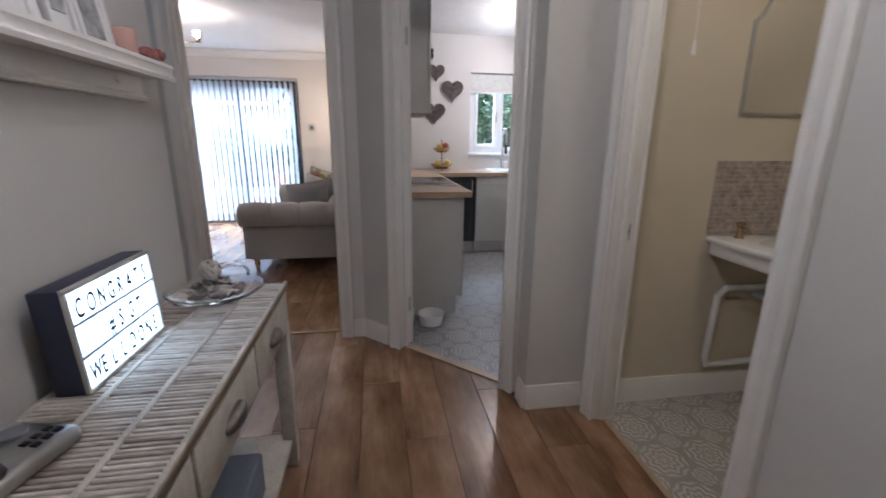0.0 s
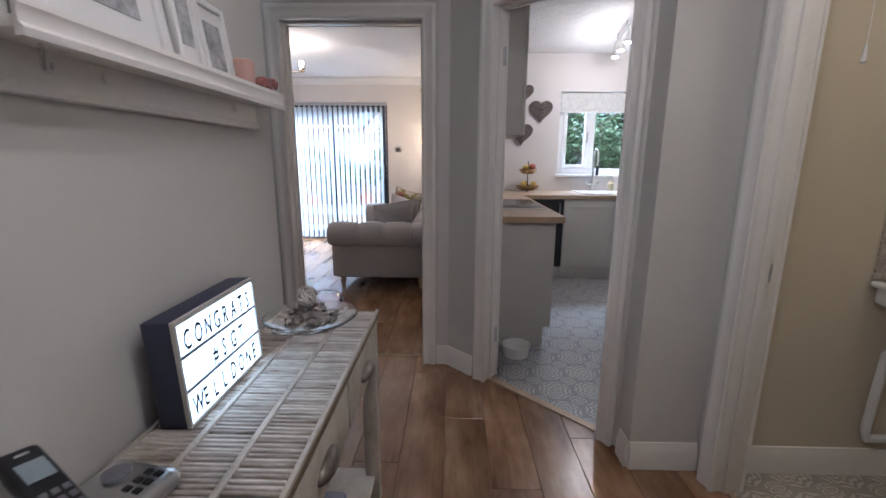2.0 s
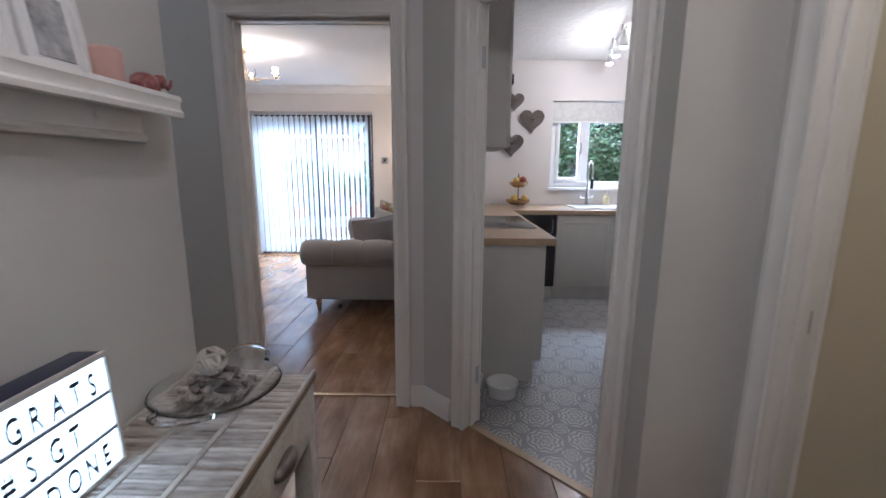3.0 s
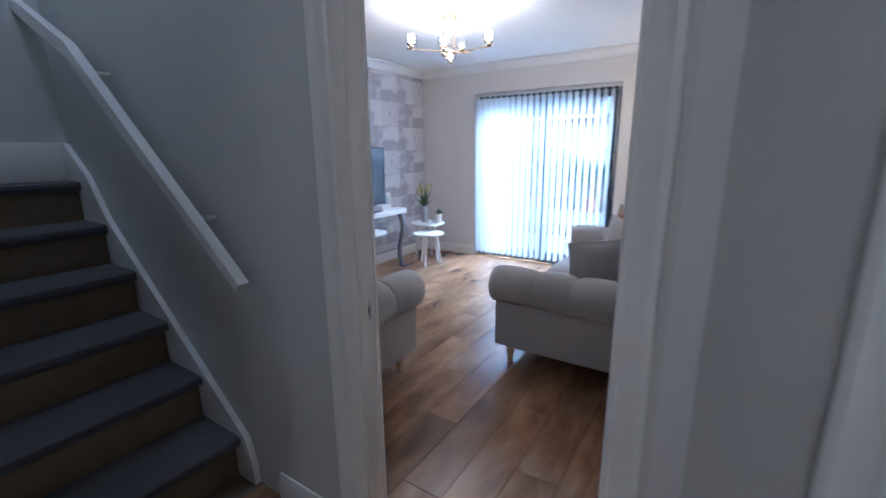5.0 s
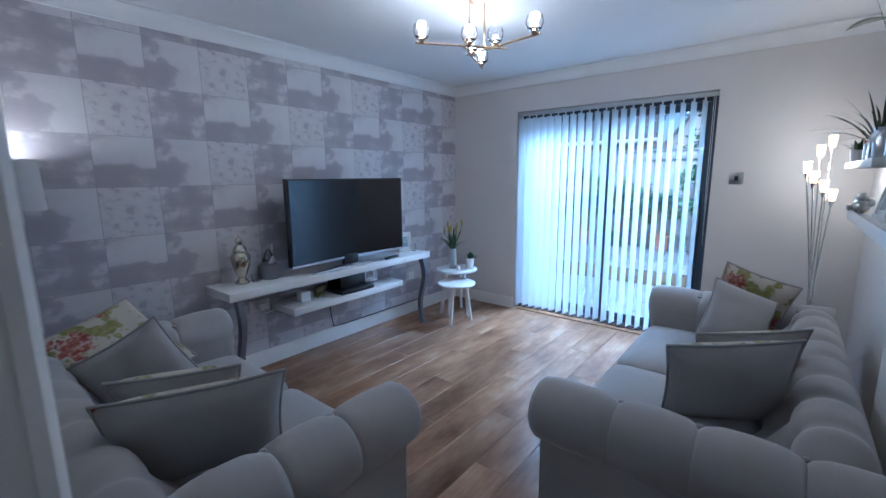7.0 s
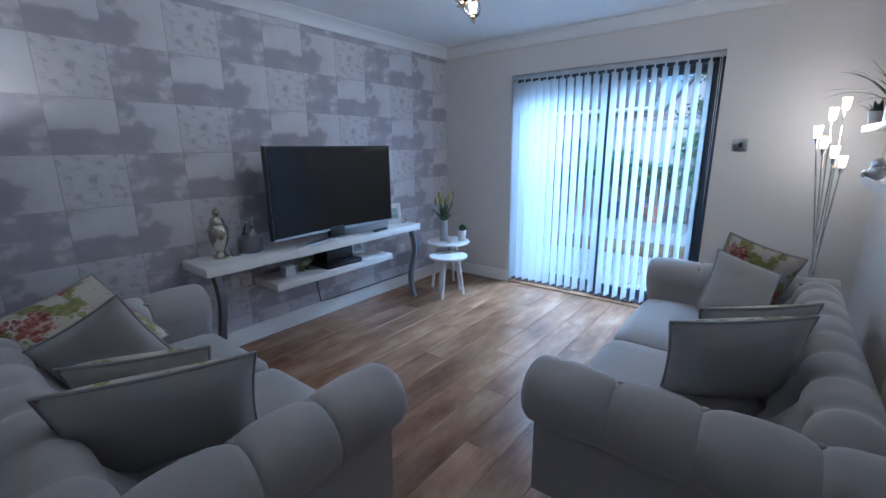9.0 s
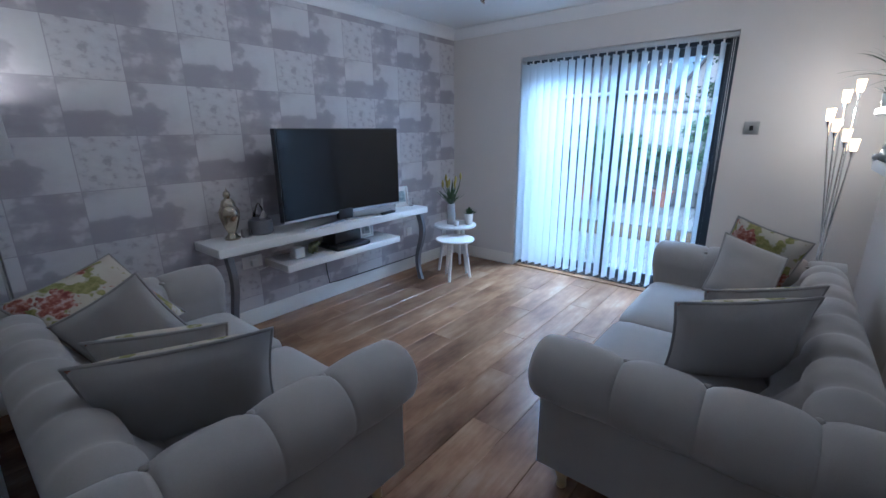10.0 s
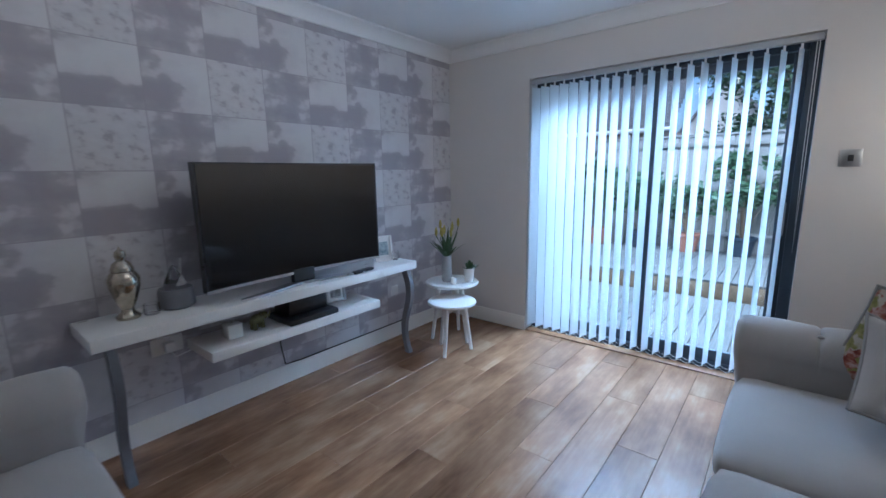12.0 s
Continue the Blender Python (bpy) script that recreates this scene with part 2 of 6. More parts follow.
def vinyl(name, ground, print_, size):
    """Printed vinyl: ring medallions on a square grid with small rosettes at the corners."""
    m, nt, b = nodes_of(name)
    g = nt.nodes.new("ShaderNodeNewGeometry")
    sep = nt.nodes.new("ShaderNodeSeparateXYZ")
    nt.links.new(g.outputs["Position"], sep.inputs[0])

    def ring(shift):
        a = mathn(nt, "SUBTRACT", mathn(nt, "FRACT", mathn(nt, "ADD", mathn(nt, "DIVIDE", sep.outputs[0], size), shift)), 0.5)
        c = mathn(nt, "SUBTRACT", mathn(nt, "FRACT", mathn(nt, "ADD", mathn(nt, "DIVIDE", sep.outputs[1], size), shift)), 0.5)
        r = mathn(nt, "SQRT", mathn(nt, "ADD", mathn(nt, "MULTIPLY", a, a), mathn(nt, "MULTIPLY", c, c)))
        ang = mathn(nt, "ARCTAN2", a, c)
        return r, ang

    r, ang = ring(0.0)
    petal = mathn(nt, "MULTIPLY", mathn(nt, "SINE", mathn(nt, "MULTIPLY", ang, 8.0)), 0.035)
    w1 = mathn(nt, "SINE", mathn(nt, "MULTIPLY", mathn(nt, "ADD", r, petal), 48.0))
    k1 = mathn(nt, "MULTIPLY", mathn(nt, "GREATER_THAN", w1, 0.1), mathn(nt, "LESS_THAN", r, 0.44))
    r2, ang2 = ring(0.5)
    p2 = mathn(nt, "MULTIPLY", mathn(nt, "SINE", mathn(nt, "MULTIPLY", ang2, 4.0)), 0.05)
    w2 = mathn(nt, "SINE", mathn(nt, "MULTIPLY", mathn(nt, "ADD", r2, p2), 60.0))
    k2 = mathn(nt, "MULTIPLY", mathn(nt, "GREATER_THAN", w2, 0.2), mathn(nt, "LESS_THAN", r2, 0.22))
    k = mathn(nt, "MULTIPLY", mathn(nt, "MAXIMUM", k1, k2), 0.8)
    worn = ramp(nt, noise_of(nt, g.outputs["Position"], 7, 4), [(0.3, tuple(c * 0.85 for c in ground)), (0.7, ground)])
    nt.links.new(mixc(nt, k, worn, print_), b.inputs["Base Color"])
    b.inputs["Roughness"].default_value = 0.4
    bump(nt, b, noise_of(nt, g.outputs["Position"], 150, 2), 0.08, 0.001)
    return m


M_VINYL = vinyl("grey_medallion_vinyl", (0.23, 0.225, 0.225), (0.46, 0.44, 0.41), 0.20)
M_VINYL_WC = vinyl("beige_medallion_vinyl", (0.36, 0.33, 0.28), (0.60, 0.56, 0.50), 0.20)


def wood_planks(name, a, b_, rough=0.8, axis=(2, 40, 40)):
    m, nt, b = nodes_of(name)
    info = nt.nodes.new("ShaderNodeObjectInfo")
    v = place_of(nt, axis)
    f = mathn(nt, "ADD", mathn(nt, "MULTIPLY", noise_of(nt, v, 1.5, 4), 0.8), mathn(nt, "MULTIPLY", info.outputs["Random"], 0.25))
    nt.links.new(ramp(nt, f, [(0.3, a), (0.75, b_)]), b.inputs["Base Color"])
    b.inputs["Roughness"].default_value = rough
    bump(nt, b, noise_of(nt, v, 3, 3), 0.3, 0.003)
    return m


M_DECK = wood_planks("weathered_deck", (0.07, 0.068, 0.06), (0.14, 0.135, 0.12), axis=(40, 2, 40))
M_FENCE = wood_planks("weathered_fence", (0.20, 0.19, 0.17), (0.38, 0.36, 0.33), axis=(40, 40, 2))
M_WASHED = wood_planks("whitewashed_slat", (0.20, 0.15, 0.11), (0.66, 0.62, 0.56), 0.6, axis=(14, 130, 60))
M_DESK = mat("whitewashed_timber", (0.42, 0.37, 0.30), 0.6, vary=0.25, scale=12, fine=90, second=(0.58, 0.54, 0.47))


# ---- mesh helpers ----
def box(bm, x0, y0, z0, x1, y1, z1, bevel=0.0, seg=2):
    vs = [bm.verts.new(p) for p in ((x0, y0, z0), (x1, y0, z0), (x1, y1, z0), (x0, y1, z0), (x0, y0, z1), (x1, y0, z1), (x1, y1, z1), (x0, y1, z1))]
    fs = [bm.faces.new([vs[i] for i in q]) for q in ((3, 2, 1, 0), (4, 5, 6, 7), (0, 1, 5, 4), (1, 2, 6, 5), (2, 3, 7, 6), (3, 0, 4, 7))]
    if bevel:
        es = list({e for f in fs for e in f.edges})
        bmesh.ops.bevel(bm, geom=es, offset=bevel, segments=seg, profile=0.5, affect="EDGES")
    return bm


def boxed(x0, y0, z0, x1, y1, z1, bevel=0.003, seg=2):
    return box(bmesh.new(), x0, y0, z0, x1, y1, z1, bevel, seg)


def lathe(bm, profile, n=24, at=(0, 0, 0)):
    """Turned shape from (radius, height) pairs."""
    rings = []
    for r, z in profile:
        rings.append([bm.verts.new((at[0] + max(r, 0.0004) * math.cos(2 * math.pi * i / n), at[1] + max(r, 0.0004) * math.sin(2 * math.pi * i / n), at[2] + z)) for i in range(n)])
    for a, c in zip(rings, rings[1:]):
        for i in range(n):
            bm.faces.new((a[i], a[(i + 1) % n], c[(i + 1) % n], c[i]))
    bm.faces.new(rings[0][::-1])
    bm.faces.new(rings[-1])
    return bm


def turned(profile, n=24, at=(0, 0, 0)):
    return lathe(bmesh.new(), profile, n, at)


def tube(bm, pts, r, n=8, r_end=None):
    """Round bar along a line of points."""
    pts = [Vector(p) for p in pts]
    rings = []
    a = None
    for i, p in enumerate(pts):
        d = (pts[min(i + 1, len(pts) - 1)] - pts[max(i - 1, 0)]).normalized()
        if a is None:
            a = d.cross(Vector((0, 0, 1)) if abs(d.z) < 0.9 else Vector((1, 0, 0))).normalized()
        else:
            a = (a - d * a.dot(d)).normalized()
        c = d.cross(a)
        rr = r if r_end is None else r + (r_end - r) * i / (len(pts) - 1)
        rings.append([bm.verts.new(p + rr * (math.cos(2 * math.pi * k / n) * a + math.sin(2 * math.pi * k / n) * c)) for k in range(n)])
    for a, c in zip(rings, rings[1:]):
        for i in range(n):
            bm.faces.new((a[i], a[(i + 1) % n], c[(i + 1) % n], c[i]))
    bm.faces.new(rings[0][::-1])
    bm.faces.new(rings[-1])
    return bm


def bar(pts, r, n=8, r_end=None):
    return tube(bmesh.new(), pts, r, n, r_end)


def prism(bm, outline, z0, z1, axis="z"):
    """Extrude a flat outline; axis says which way it is thick."""
    def at(p, h):
        return (p[0], p[1], h) if axis == "z" else (p[0], h, p[1]) if axis == "y" else (h, p[0], p[1])
    lo = [bm.verts.new(at(p, z0)) for p in outline]
    hi = [bm.verts.new(at(p, z1)) for p in outline]
    n = len(outline)
    for i in range(n):
        bm.faces.new((lo[i], lo[(i + 1) % n], hi[(i + 1) % n], hi[i]))
    bm.faces.new(lo[::-1])
    bm.faces.new(hi)
    return bm


def finish(name, bm, material, smooth=True, angle=35):
    bmesh.ops.recalc_face_normals(bm, faces=bm.faces[:])
    me = bpy.data.meshes.new(name)
    bm.to_mesh(me)
    bm.free()
    me.materials.append(material)
    if smooth:
        me.shade_smooth()
        me.set_sharp_from_angle(angle=radians(angle))
    return me


def part(name, bm, material, parent=None, label="", angle=35):
    ob = new(name, finish(name, bm, material, angle=angle))
    if parent is not None:
        ob.parent = parent
    return tagged(ob, label) if label else ob


def thing(name, label, category, m=None, group="", kind=""):
    ob = new(name)
    ob.empty_display_size = 0.1
    if m is not None:
        ob.matrix_world = m
    return tagged(ob, label, category, group, kind)


def single(name, bm, material, label, category, m=None, group="", kind="", angle=35):
    ob = part(name, bm, material, None, "", angle)
    if m is not None:
        ob.matrix_world = m
    return tagged(ob, label, category, group, kind)


def structure(name, bm, material, label="", angle=35):
    return tagged(part(name, bm, material, None, "", angle), label or name.replace("_", " "), name.rstrip("0123456789_").replace("_", " "), kind="structure")


def wall(name, p0, p1, thick, z1, material, openings=(), label="", z0=0.0):
    """Wall along p0 to p1, its body to the left of that line; openings: (s0, s1, z0, z1)."""
    p0, p1 = Vector(p0), Vector(p1)
    length = (p1 - p0).length
    d = (p1 - p0) / length
    nrm = Vector((-d.y, d.x))
    cuts = sorted({0.0, length, *(v for o in openings for v in o[:2])})
    bm = bmesh.new()
    for a, c in zip(cuts, cuts[1:]):
        mid = (a + c) / 2
        spans = [(z0, z1)]
        for o in openings:
            if o[0] <= mid <= o[1]:
                spans = [s for s in ((z0, o[2]), (o[3], z1)) if s[1] - s[0] > 1e-4]
        for lo, hi in spans:
            q = [p0 + d * a, p0 + d * c, p0 + d * c + nrm * thick, p0 + d * a + nrm * thick]
            prism(bm, [(v.x, v.y) for v in q], lo, hi)
    bmesh.ops.remove_doubles(bm, verts=bm.verts[:], dist=0.0005)
    return structure(name, bm, material, label)


def run(bm, p0, p1, profile, side=1):
    """Moulding along p0 to p1 (3D points); profile: (out from the wall, up) pairs; side 1: out to the right of the line."""
    p0, p1 = Vector(p0), Vector(p1)
    d = (p1 - p0).normalized()
    out = Vector((d.y, -d.x, 0)) * side
    ends = [[bm.verts.new(p + out * a + Vector((0, 0, b))) for a, b in profile] for p in (p0, p1)]
    n = len(profile)
    for i in range(n):
        bm.faces.new((ends[0][i], ends[0][(i + 1) % n], ends[1][(i + 1) % n], ends[1][i]))
    bm.faces.new(ends[0][::-1])
    bm.faces.new(ends[1])


SKIRT = [(0, 0), (0.016, 0), (0.016, 0.075), (0.013, 0.085), (0.012, 0.095), (0.008, 0.105), (0.006, 0.118), (0, 0.12)]

# ---- the house: walls, openings, floors, ceilings ----
CEIL = 2.40
wall("wall_west", (-2.803, 7.438), (-2.803, 3.40), -0.25, CEIL, M_PAPER, label="cloudy grey-lilac square-patterned wallpaper on the lounge wall")
wall("wall_north", (-3.05, 7.438), (0.82, 7.438), 0.26, CEIL, M_WALL, [(1.05, 2.788, 0.0, 2.07)], "off-white painted wall with the patio door opening")
wall("wall_east", (0.82, 3.40), (0.82, 7.438), 0.18, CEIL, M_WALL, label="off-white painted wall between lounge and kitchen")
wall("wall_south", (-2.803, 3.40), (0.64, 3.40), 0.12, CEIL, M_HALLWALL, [(2.563, 3.375, 0.0, 2.005)], "warm grey painted wall with the lounge doorway")
wall("wall_diagonal", (0.64, 3.46), (1.46, 2.64), 0.10, CEIL, M_HALLWALL, [(0.366, 1.095, 0.0, 2.005)], "warm grey painted wall set at an angle with the kitchen doorway")
wall("wall_return", (1.46, 2.51), (3.75, 2.51), 0.13, CEIL, M_HALLWALL, label="warm grey painted wall between hall and kitchen")
wall("wall_cloakroom", (1.84, -0.7), (1.84, 2.51), 0.10, CEIL, M_HALLWALL, [(2.35, 3.10, 0.0, 2.005)], "warm grey painted wall with the cloakroom doorway")
wall("wall_hall", (0.12, -0.7), (0.12, 2.38), 0.12, CEIL, M_HALLWALL, label="warm grey painted hall wall")
wall("wall_pier", (0.155, -0.7), (0.155, 1.40), 0.035, CEIL, M_HALLWALL, label="slightly proud grey painted pier in the hall")
wall("wall_behind", (-0.1, -0.7), (3.2, -0.7), -0.12, CEIL, M_HALLWALL, label="plain grey painted end wall of the hall")
wall("wall_stair_side", (-2.45, 2.26), (0.0, 2.26), 0.12, 4.6, M_HALLWALL, label="grey painted stair wall")
wall("wall_stair_end", (-2.3, 2.38), (-2.3, 3.40), 0.15, 4.6, M_HALLWALL, label="grey painted wall where the stairs turn")
wall("wall_stair_upper", (-2.803, 3.40), (-0.4, 3.40), 0.12, 4.6, M_HALLWALL, label="upper grey painted stair wall", z0=2.40)
wall("wall_stair_head", (-0.4, 2.38), (-0.4, 3.40), -0.12, 4.6, M_HALLWALL, label="grey painted bulkhead over the stairs", z0=2.40)
wall("wall_kitchen_north", (0.82, 5.95), (3.75, 5.95), 0.25, CEIL, M_WALL, [(1.10, 2.40, 1.09, 2.0)], "white painted kitchen wall with the window")
wall("wall_kitchen_east", (3.60, 2.64), (3.60, 5.95), -0.15, CEIL, M_WALL, label="white painted kitchen wall")
wall("wall_cloakroom_end", (3.0, 1.0), (3.0, 2.51), -0.10, CEIL, M_WC, label="cream painted cloakroom wall")
wall("wall_cloakroom_south", (1.84, 1.0), (3.0, 1.0), -0.10, CEIL, M_WC, label="cream painted cloakroom wall")
structure("wall_lining_cloakroom", boxed(1.845, 2.500, 0.0, 2.998, 2.509, CEIL, 0), M_WC, "cream painted cloakroom wall beside the basin")
structure("wall_lining_kitchen", boxed(0.821, 3.57, 0.0, 0.828, 5.94, CEIL, 0), M_WALL, "white painted kitchen wall behind the hob")

structure("ceiling_lounge", boxed(-2.803, 3.40, CEIL, 0.82, 7.70, CEIL + 0.15, 0), M_CEIL, "white painted lounge ceiling")
structure("ceiling_kitchen", prism(bmesh.new(), [(0.64, 3.46), (0.82, 3.40), (0.82, 6.2), (3.75, 6.2), (3.75, 2.58), (1.50, 2.58)], CEIL, CEIL + 0.15), M_ARTEX, "textured white kitchen ceiling")
structure("ceiling_hall", prism(bmesh.new(), [(-0.4, 2.26), (0.0, 2.26), (0.0, -0.82), (3.2, -0.82), (3.2, 2.58), (1.50, 2.58), (0.64, 3.46), (0.64, 3.40), (-0.4, 3.40)], CEIL, CEIL + 0.15), M_CEIL, "white painted hall ceiling")
structure("ceiling_stairs", boxed(-2.6, 2.2, 4.6, -0.2, 3.6, 4.75, 0), M_CEIL, "white painted ceiling over the stairs")

# coving round the lounge
bm = bmesh.new()
cove = [(0, 0), (0.085, 0), (0.083, -0.012), (0.055, -0.022), (0.030, -0.044), (0.014, -0.075), (0.012, -0.088), (0, -0.09)]
for a, c in (((-2.803, 3.52), (-2.803, 7.438)), ((-2.803, 7.438), (0.64, 7.438)), ((0.64, 7.438), (0.64, 3.52)), ((0.64, 3.52), (-2.803, 3.52))):
    run(bm, (*a, CEIL - 0.001), (*c, CEIL - 0.001), cove)
structure("trim_coving", bm, M_CEIL, "white plaster coving along the lounge ceiling")


def skirting(pairs, label):
    bm_ = bmesh.new()
    for a, c in pairs:
        run(bm_, (*a, 0.001), (*c, 0.001), SKIRT)
    structure("baseboard", bm_, M_WOODWORK, label)


skirting([((-2.803, 3.52), (-2.803, 7.438)), ((-2.803, 7.438), (-2.0, 7.438)), ((-0.262, 7.438), (0.64, 7.438)), ((0.64, 7.438), (0.64, 3.52)), ((-0.30, 3.52), (-2.80, 3.52))], "white moulded skirting board of the lounge")
skirting([((-0.66, 3.40), (-0.295, 3.40)), ((0.628, 3.40), (0.70, 3.40)), ((0.70, 3.40), (0.845, 3.255)), ((1.46, 2.60), (1.46, 2.51)), ((1.46, 2.51), (1.735, 2.51)), ((0.155, -0.6), (0.155, 1.40))], "white moulded skirting board of the hall")
skirting([((0.12, 1.41), (0.12, 2.38))], "white moulded skirting board behind the console desk")
skirting([((1.85, 2.50), (2.99, 2.50)), ((2.999, 2.50), (2.999, 1.0))], "cream skirting board of the cloakroom")

ARCH = [(0.0, 0.0), (0.0, 0.012), (0.006, 0.016), (0.014, 0.016), (0.018, 0.012), (0.034, 0.014), (0.048, 0.020), (0.056, 0.024), (0.070, 0.024), (0.074, 0.020), (0.074, 0.0)]


def doorway(name, p0, p1, thick, label, head=1.985, hinge_end=1, back=True):
    """Lining, stop, architraves, hinges and strike plate of an opening whose near face runs p0 to p1 (clear width)."""
    p0, p1 = Vector(p0), Vector(p1)
    w = (p1 - p0).length
    d = (p1 - p0) / w
    m = Matrix(((d.x, -d.y, 0, p0.x), (d.y, d.x, 0, p0.y), (0, 0, 1, 0), (0, 0, 0, 1)))
    root = tagged(thing(name, label, "door frame", m), kind="structure")
    for a, c in ((-0.0195, 0.0), (w, w + 0.0195)):
        part("jamb", boxed(a, -0.002, 0.0, c, thick + 0.002, head, 0.0015), M_WOODWORK, root)
    part("head_jamb", boxed(-0.0195, -0.002, head, w + 0.0195, thick + 0.002, head + 0.0195, 0.0015), M_WOODWORK, root)
    for a, c in ((0.0, 0.012), (w - 0.012, w)):
        part("door_stop", boxed(a, thick * 0.35, 0.0, c, thick * 0.65, head - 0.012, 0.002), M_WOODWORK, root)
    part("door_stop", boxed(0.0, thick * 0.35, head - 0.012, w, thick * 0.65, head - 0.0005, 0.002), M_WOODWORK, root)
    for face, sgn in ((-0.002, -1), (thick + 0.002, 1))[:2 if back else 1]:
        b_ = bmesh.new()
        rows = []
        for q in range(4):
            row = []
            for ww, o in ARCH:
                ww -= 0.004
                x = -ww if q < 2 else w + ww
                z = 0.001 if q in (0, 3) else head + ww
                row.append(b_.verts.new((x, face + sgn * o, z)))
            rows.append(row)
        for ra, rb in zip(rows, rows[1:]):
            for i in range(len(ARCH)):
                b_.faces.new((ra[i], ra[(i + 1) % len(ARCH)], rb[(i + 1) % len(ARCH)], rb[i]))
        b_.faces.new(rows[0])
        b_.faces.new(rows[3])
        part("architrave", b_, M_WOODWORK, root, angle=25)
    hx = w - 0.0025 if hinge_end else 0.0
    for z in (0.22, 1.72):
        h_ = boxed(hx, thick - 0.045, z, hx + 0.0025, thick - 0.005, z + 0.09, 0.0005)
        tube(h_, [(hx, thick - 0.002, z), (hx, thick - 0.002, z + 0.09)], 0.005)
        part("hinge", h_, M_SILVER, root, "steel butt hinge")
    sx = 0.0 if hinge_end else w - 0.003
    part("strike_plate", boxed(sx, thick - 0.05, 0.845, sx + 0.003, thick - 0.02, 0.91, 0.001), M_SILVER, root, "steel strike plate")
    # uncut hole: a black block gives the darkness inside it
    part("latch_hole_shade", boxed(sx + 0.0005, thick - 0.042, 0.865, sx + 0.0035, thick - 0.028, 0.89, 0.0005), M_BLACK, root)
    return root


doorway("door_1", (-0.22, 3.40), (0.552, 3.40), 0.12, "white moulded door frame open to the lounge")
dd = Vector((1, -1)).normalized()
k0 = Vector((0.64, 3.46)) + dd * 0.386
k1 = Vector((0.64, 3.46)) + dd * 1.075
doorway("door_2", k0, k1, 0.10, "white moulded door frame open to the kitchen", hinge_end=0)
doorway("door_3", (1.74, 2.385), (1.74, 1.665), 0.10, "white moulded door frame open to the cloakroom", hinge_end=1)

# floors
slab = structure("floor", boxed(-3.0, -0.8, -0.25, 3.75, 7.70, -0.014, 0), M_RISER, "brown oak-effect laminate plank floor")
kit = prism(bmesh.new(), [(0.80, 3.42), (0.82, 5.95), (3.60, 5.95), (3.60, 2.63), (1.49, 2.65), (1.475, 2.70)], -0.012, 0.004)
structure("floor_kitchen", kit, M_VINYL, "grey medallion-patterned vinyl kitchen floor")
structure("floor_cloakroom", boxed(1.80, 1.0, -0.012, 3.0, 2.51, 0.004, 0), M_VINYL_WC, "beige medallion-patterned vinyl floor")
q0, q1 = k0 + Vector((0.035, 0.035)), k1 + Vector((0.035, 0.035))
qn = Vector((0.014, 0.014))
structure("trim_threshold_1", prism(bmesh.new(), [tuple(q0 - qn), tuple(q1 - qn), tuple(q1 + qn), tuple(q0 + qn)], 0.0, 0.008), M_WORKTOP, "wood-effect threshold strip at the kitchen door")
structure("trim_threshold_2", boxed(-0.218, 3.485, 0.0, 0.550, 3.515, 0.007, 0.003), M_BRASS, "metal threshold strip at the lounge door")
structure("trim_threshold_3", boxed(1.79, 1.667, 0.0, 1.812, 2.383, 0.008, 0.003), M_WORKTOP, "wood-effect threshold strip at the cloakroom door")


# patio door and the kitchen window
def pane(name, bm_, parent):
    ob = part(name, bm_, M_GLASS, parent, "clear glass pane")
    ob.visible_shadow = False
    return ob


patio = tagged(thing("window_1", "dark anthracite sliding patio door with two clear panes", "patio door"), kind="structure")
FX0, FX1, FY0, FY1, FZ1 = -1.998, -0.264, 7.545, 7.625, 2.066
for nm, b_ in (("frame_side", (FX0, FY0, 0.0, FX0 + 0.06, FY1, FZ1)), ("frame_side", (FX1 - 0.06, FY0, 0.0, FX1, FY1, FZ1)), ("frame_head", (FX0 + 0.06, FY0, FZ1 - 0.06, FX1 - 0.06, FY1, FZ1)), ("frame_sill", (FX0 + 0.06, FY0, 0.0, FX1 - 0.06, FY1, 0.05))):
    part(nm, boxed(*b_, 0.004), M_ANTHRACITE, patio)
for x0, x1, y in ((FX0 + 0.06, -1.085, 7.59), (-1.15, FX1 - 0.06, 7.555)):
    for nm, b_ in (("sash_stile", (x0, y, 0.05, x0 + 0.062, y + 0.03, 2.0)), ("sash_stile", (x1 - 0.062, y, 0.05, x1, y + 0.03, 2.0)), ("sash_rail", (x0 + 0.062, y, 1.94, x1 - 0.062, y + 0.03, 2.0)), ("sash_rail", (x0 + 0.062, y, 0.05, x1 - 0.062, y + 0.03, 0.13))):
        part(nm, boxed(*b_, 0.003), M_ANTHRACITE, patio)
    pane("pane", boxed(x0 + 0.055, y + 0.011, 0.12, x1 - 0.055, y + 0.019, 1.95, 0), patio)
part("handle", boxed(FX1 - 0.10, 7.525, 0.95, FX1 - 0.075, 7.555, 1.15, 0.006), M_SILVER, patio, "small steel pull handle")
part("reveal_sill", boxed(-1.998, 7.44, -0.01, -0.264, 7.545, 0.008, 0.002), M_FLOOR, patio)

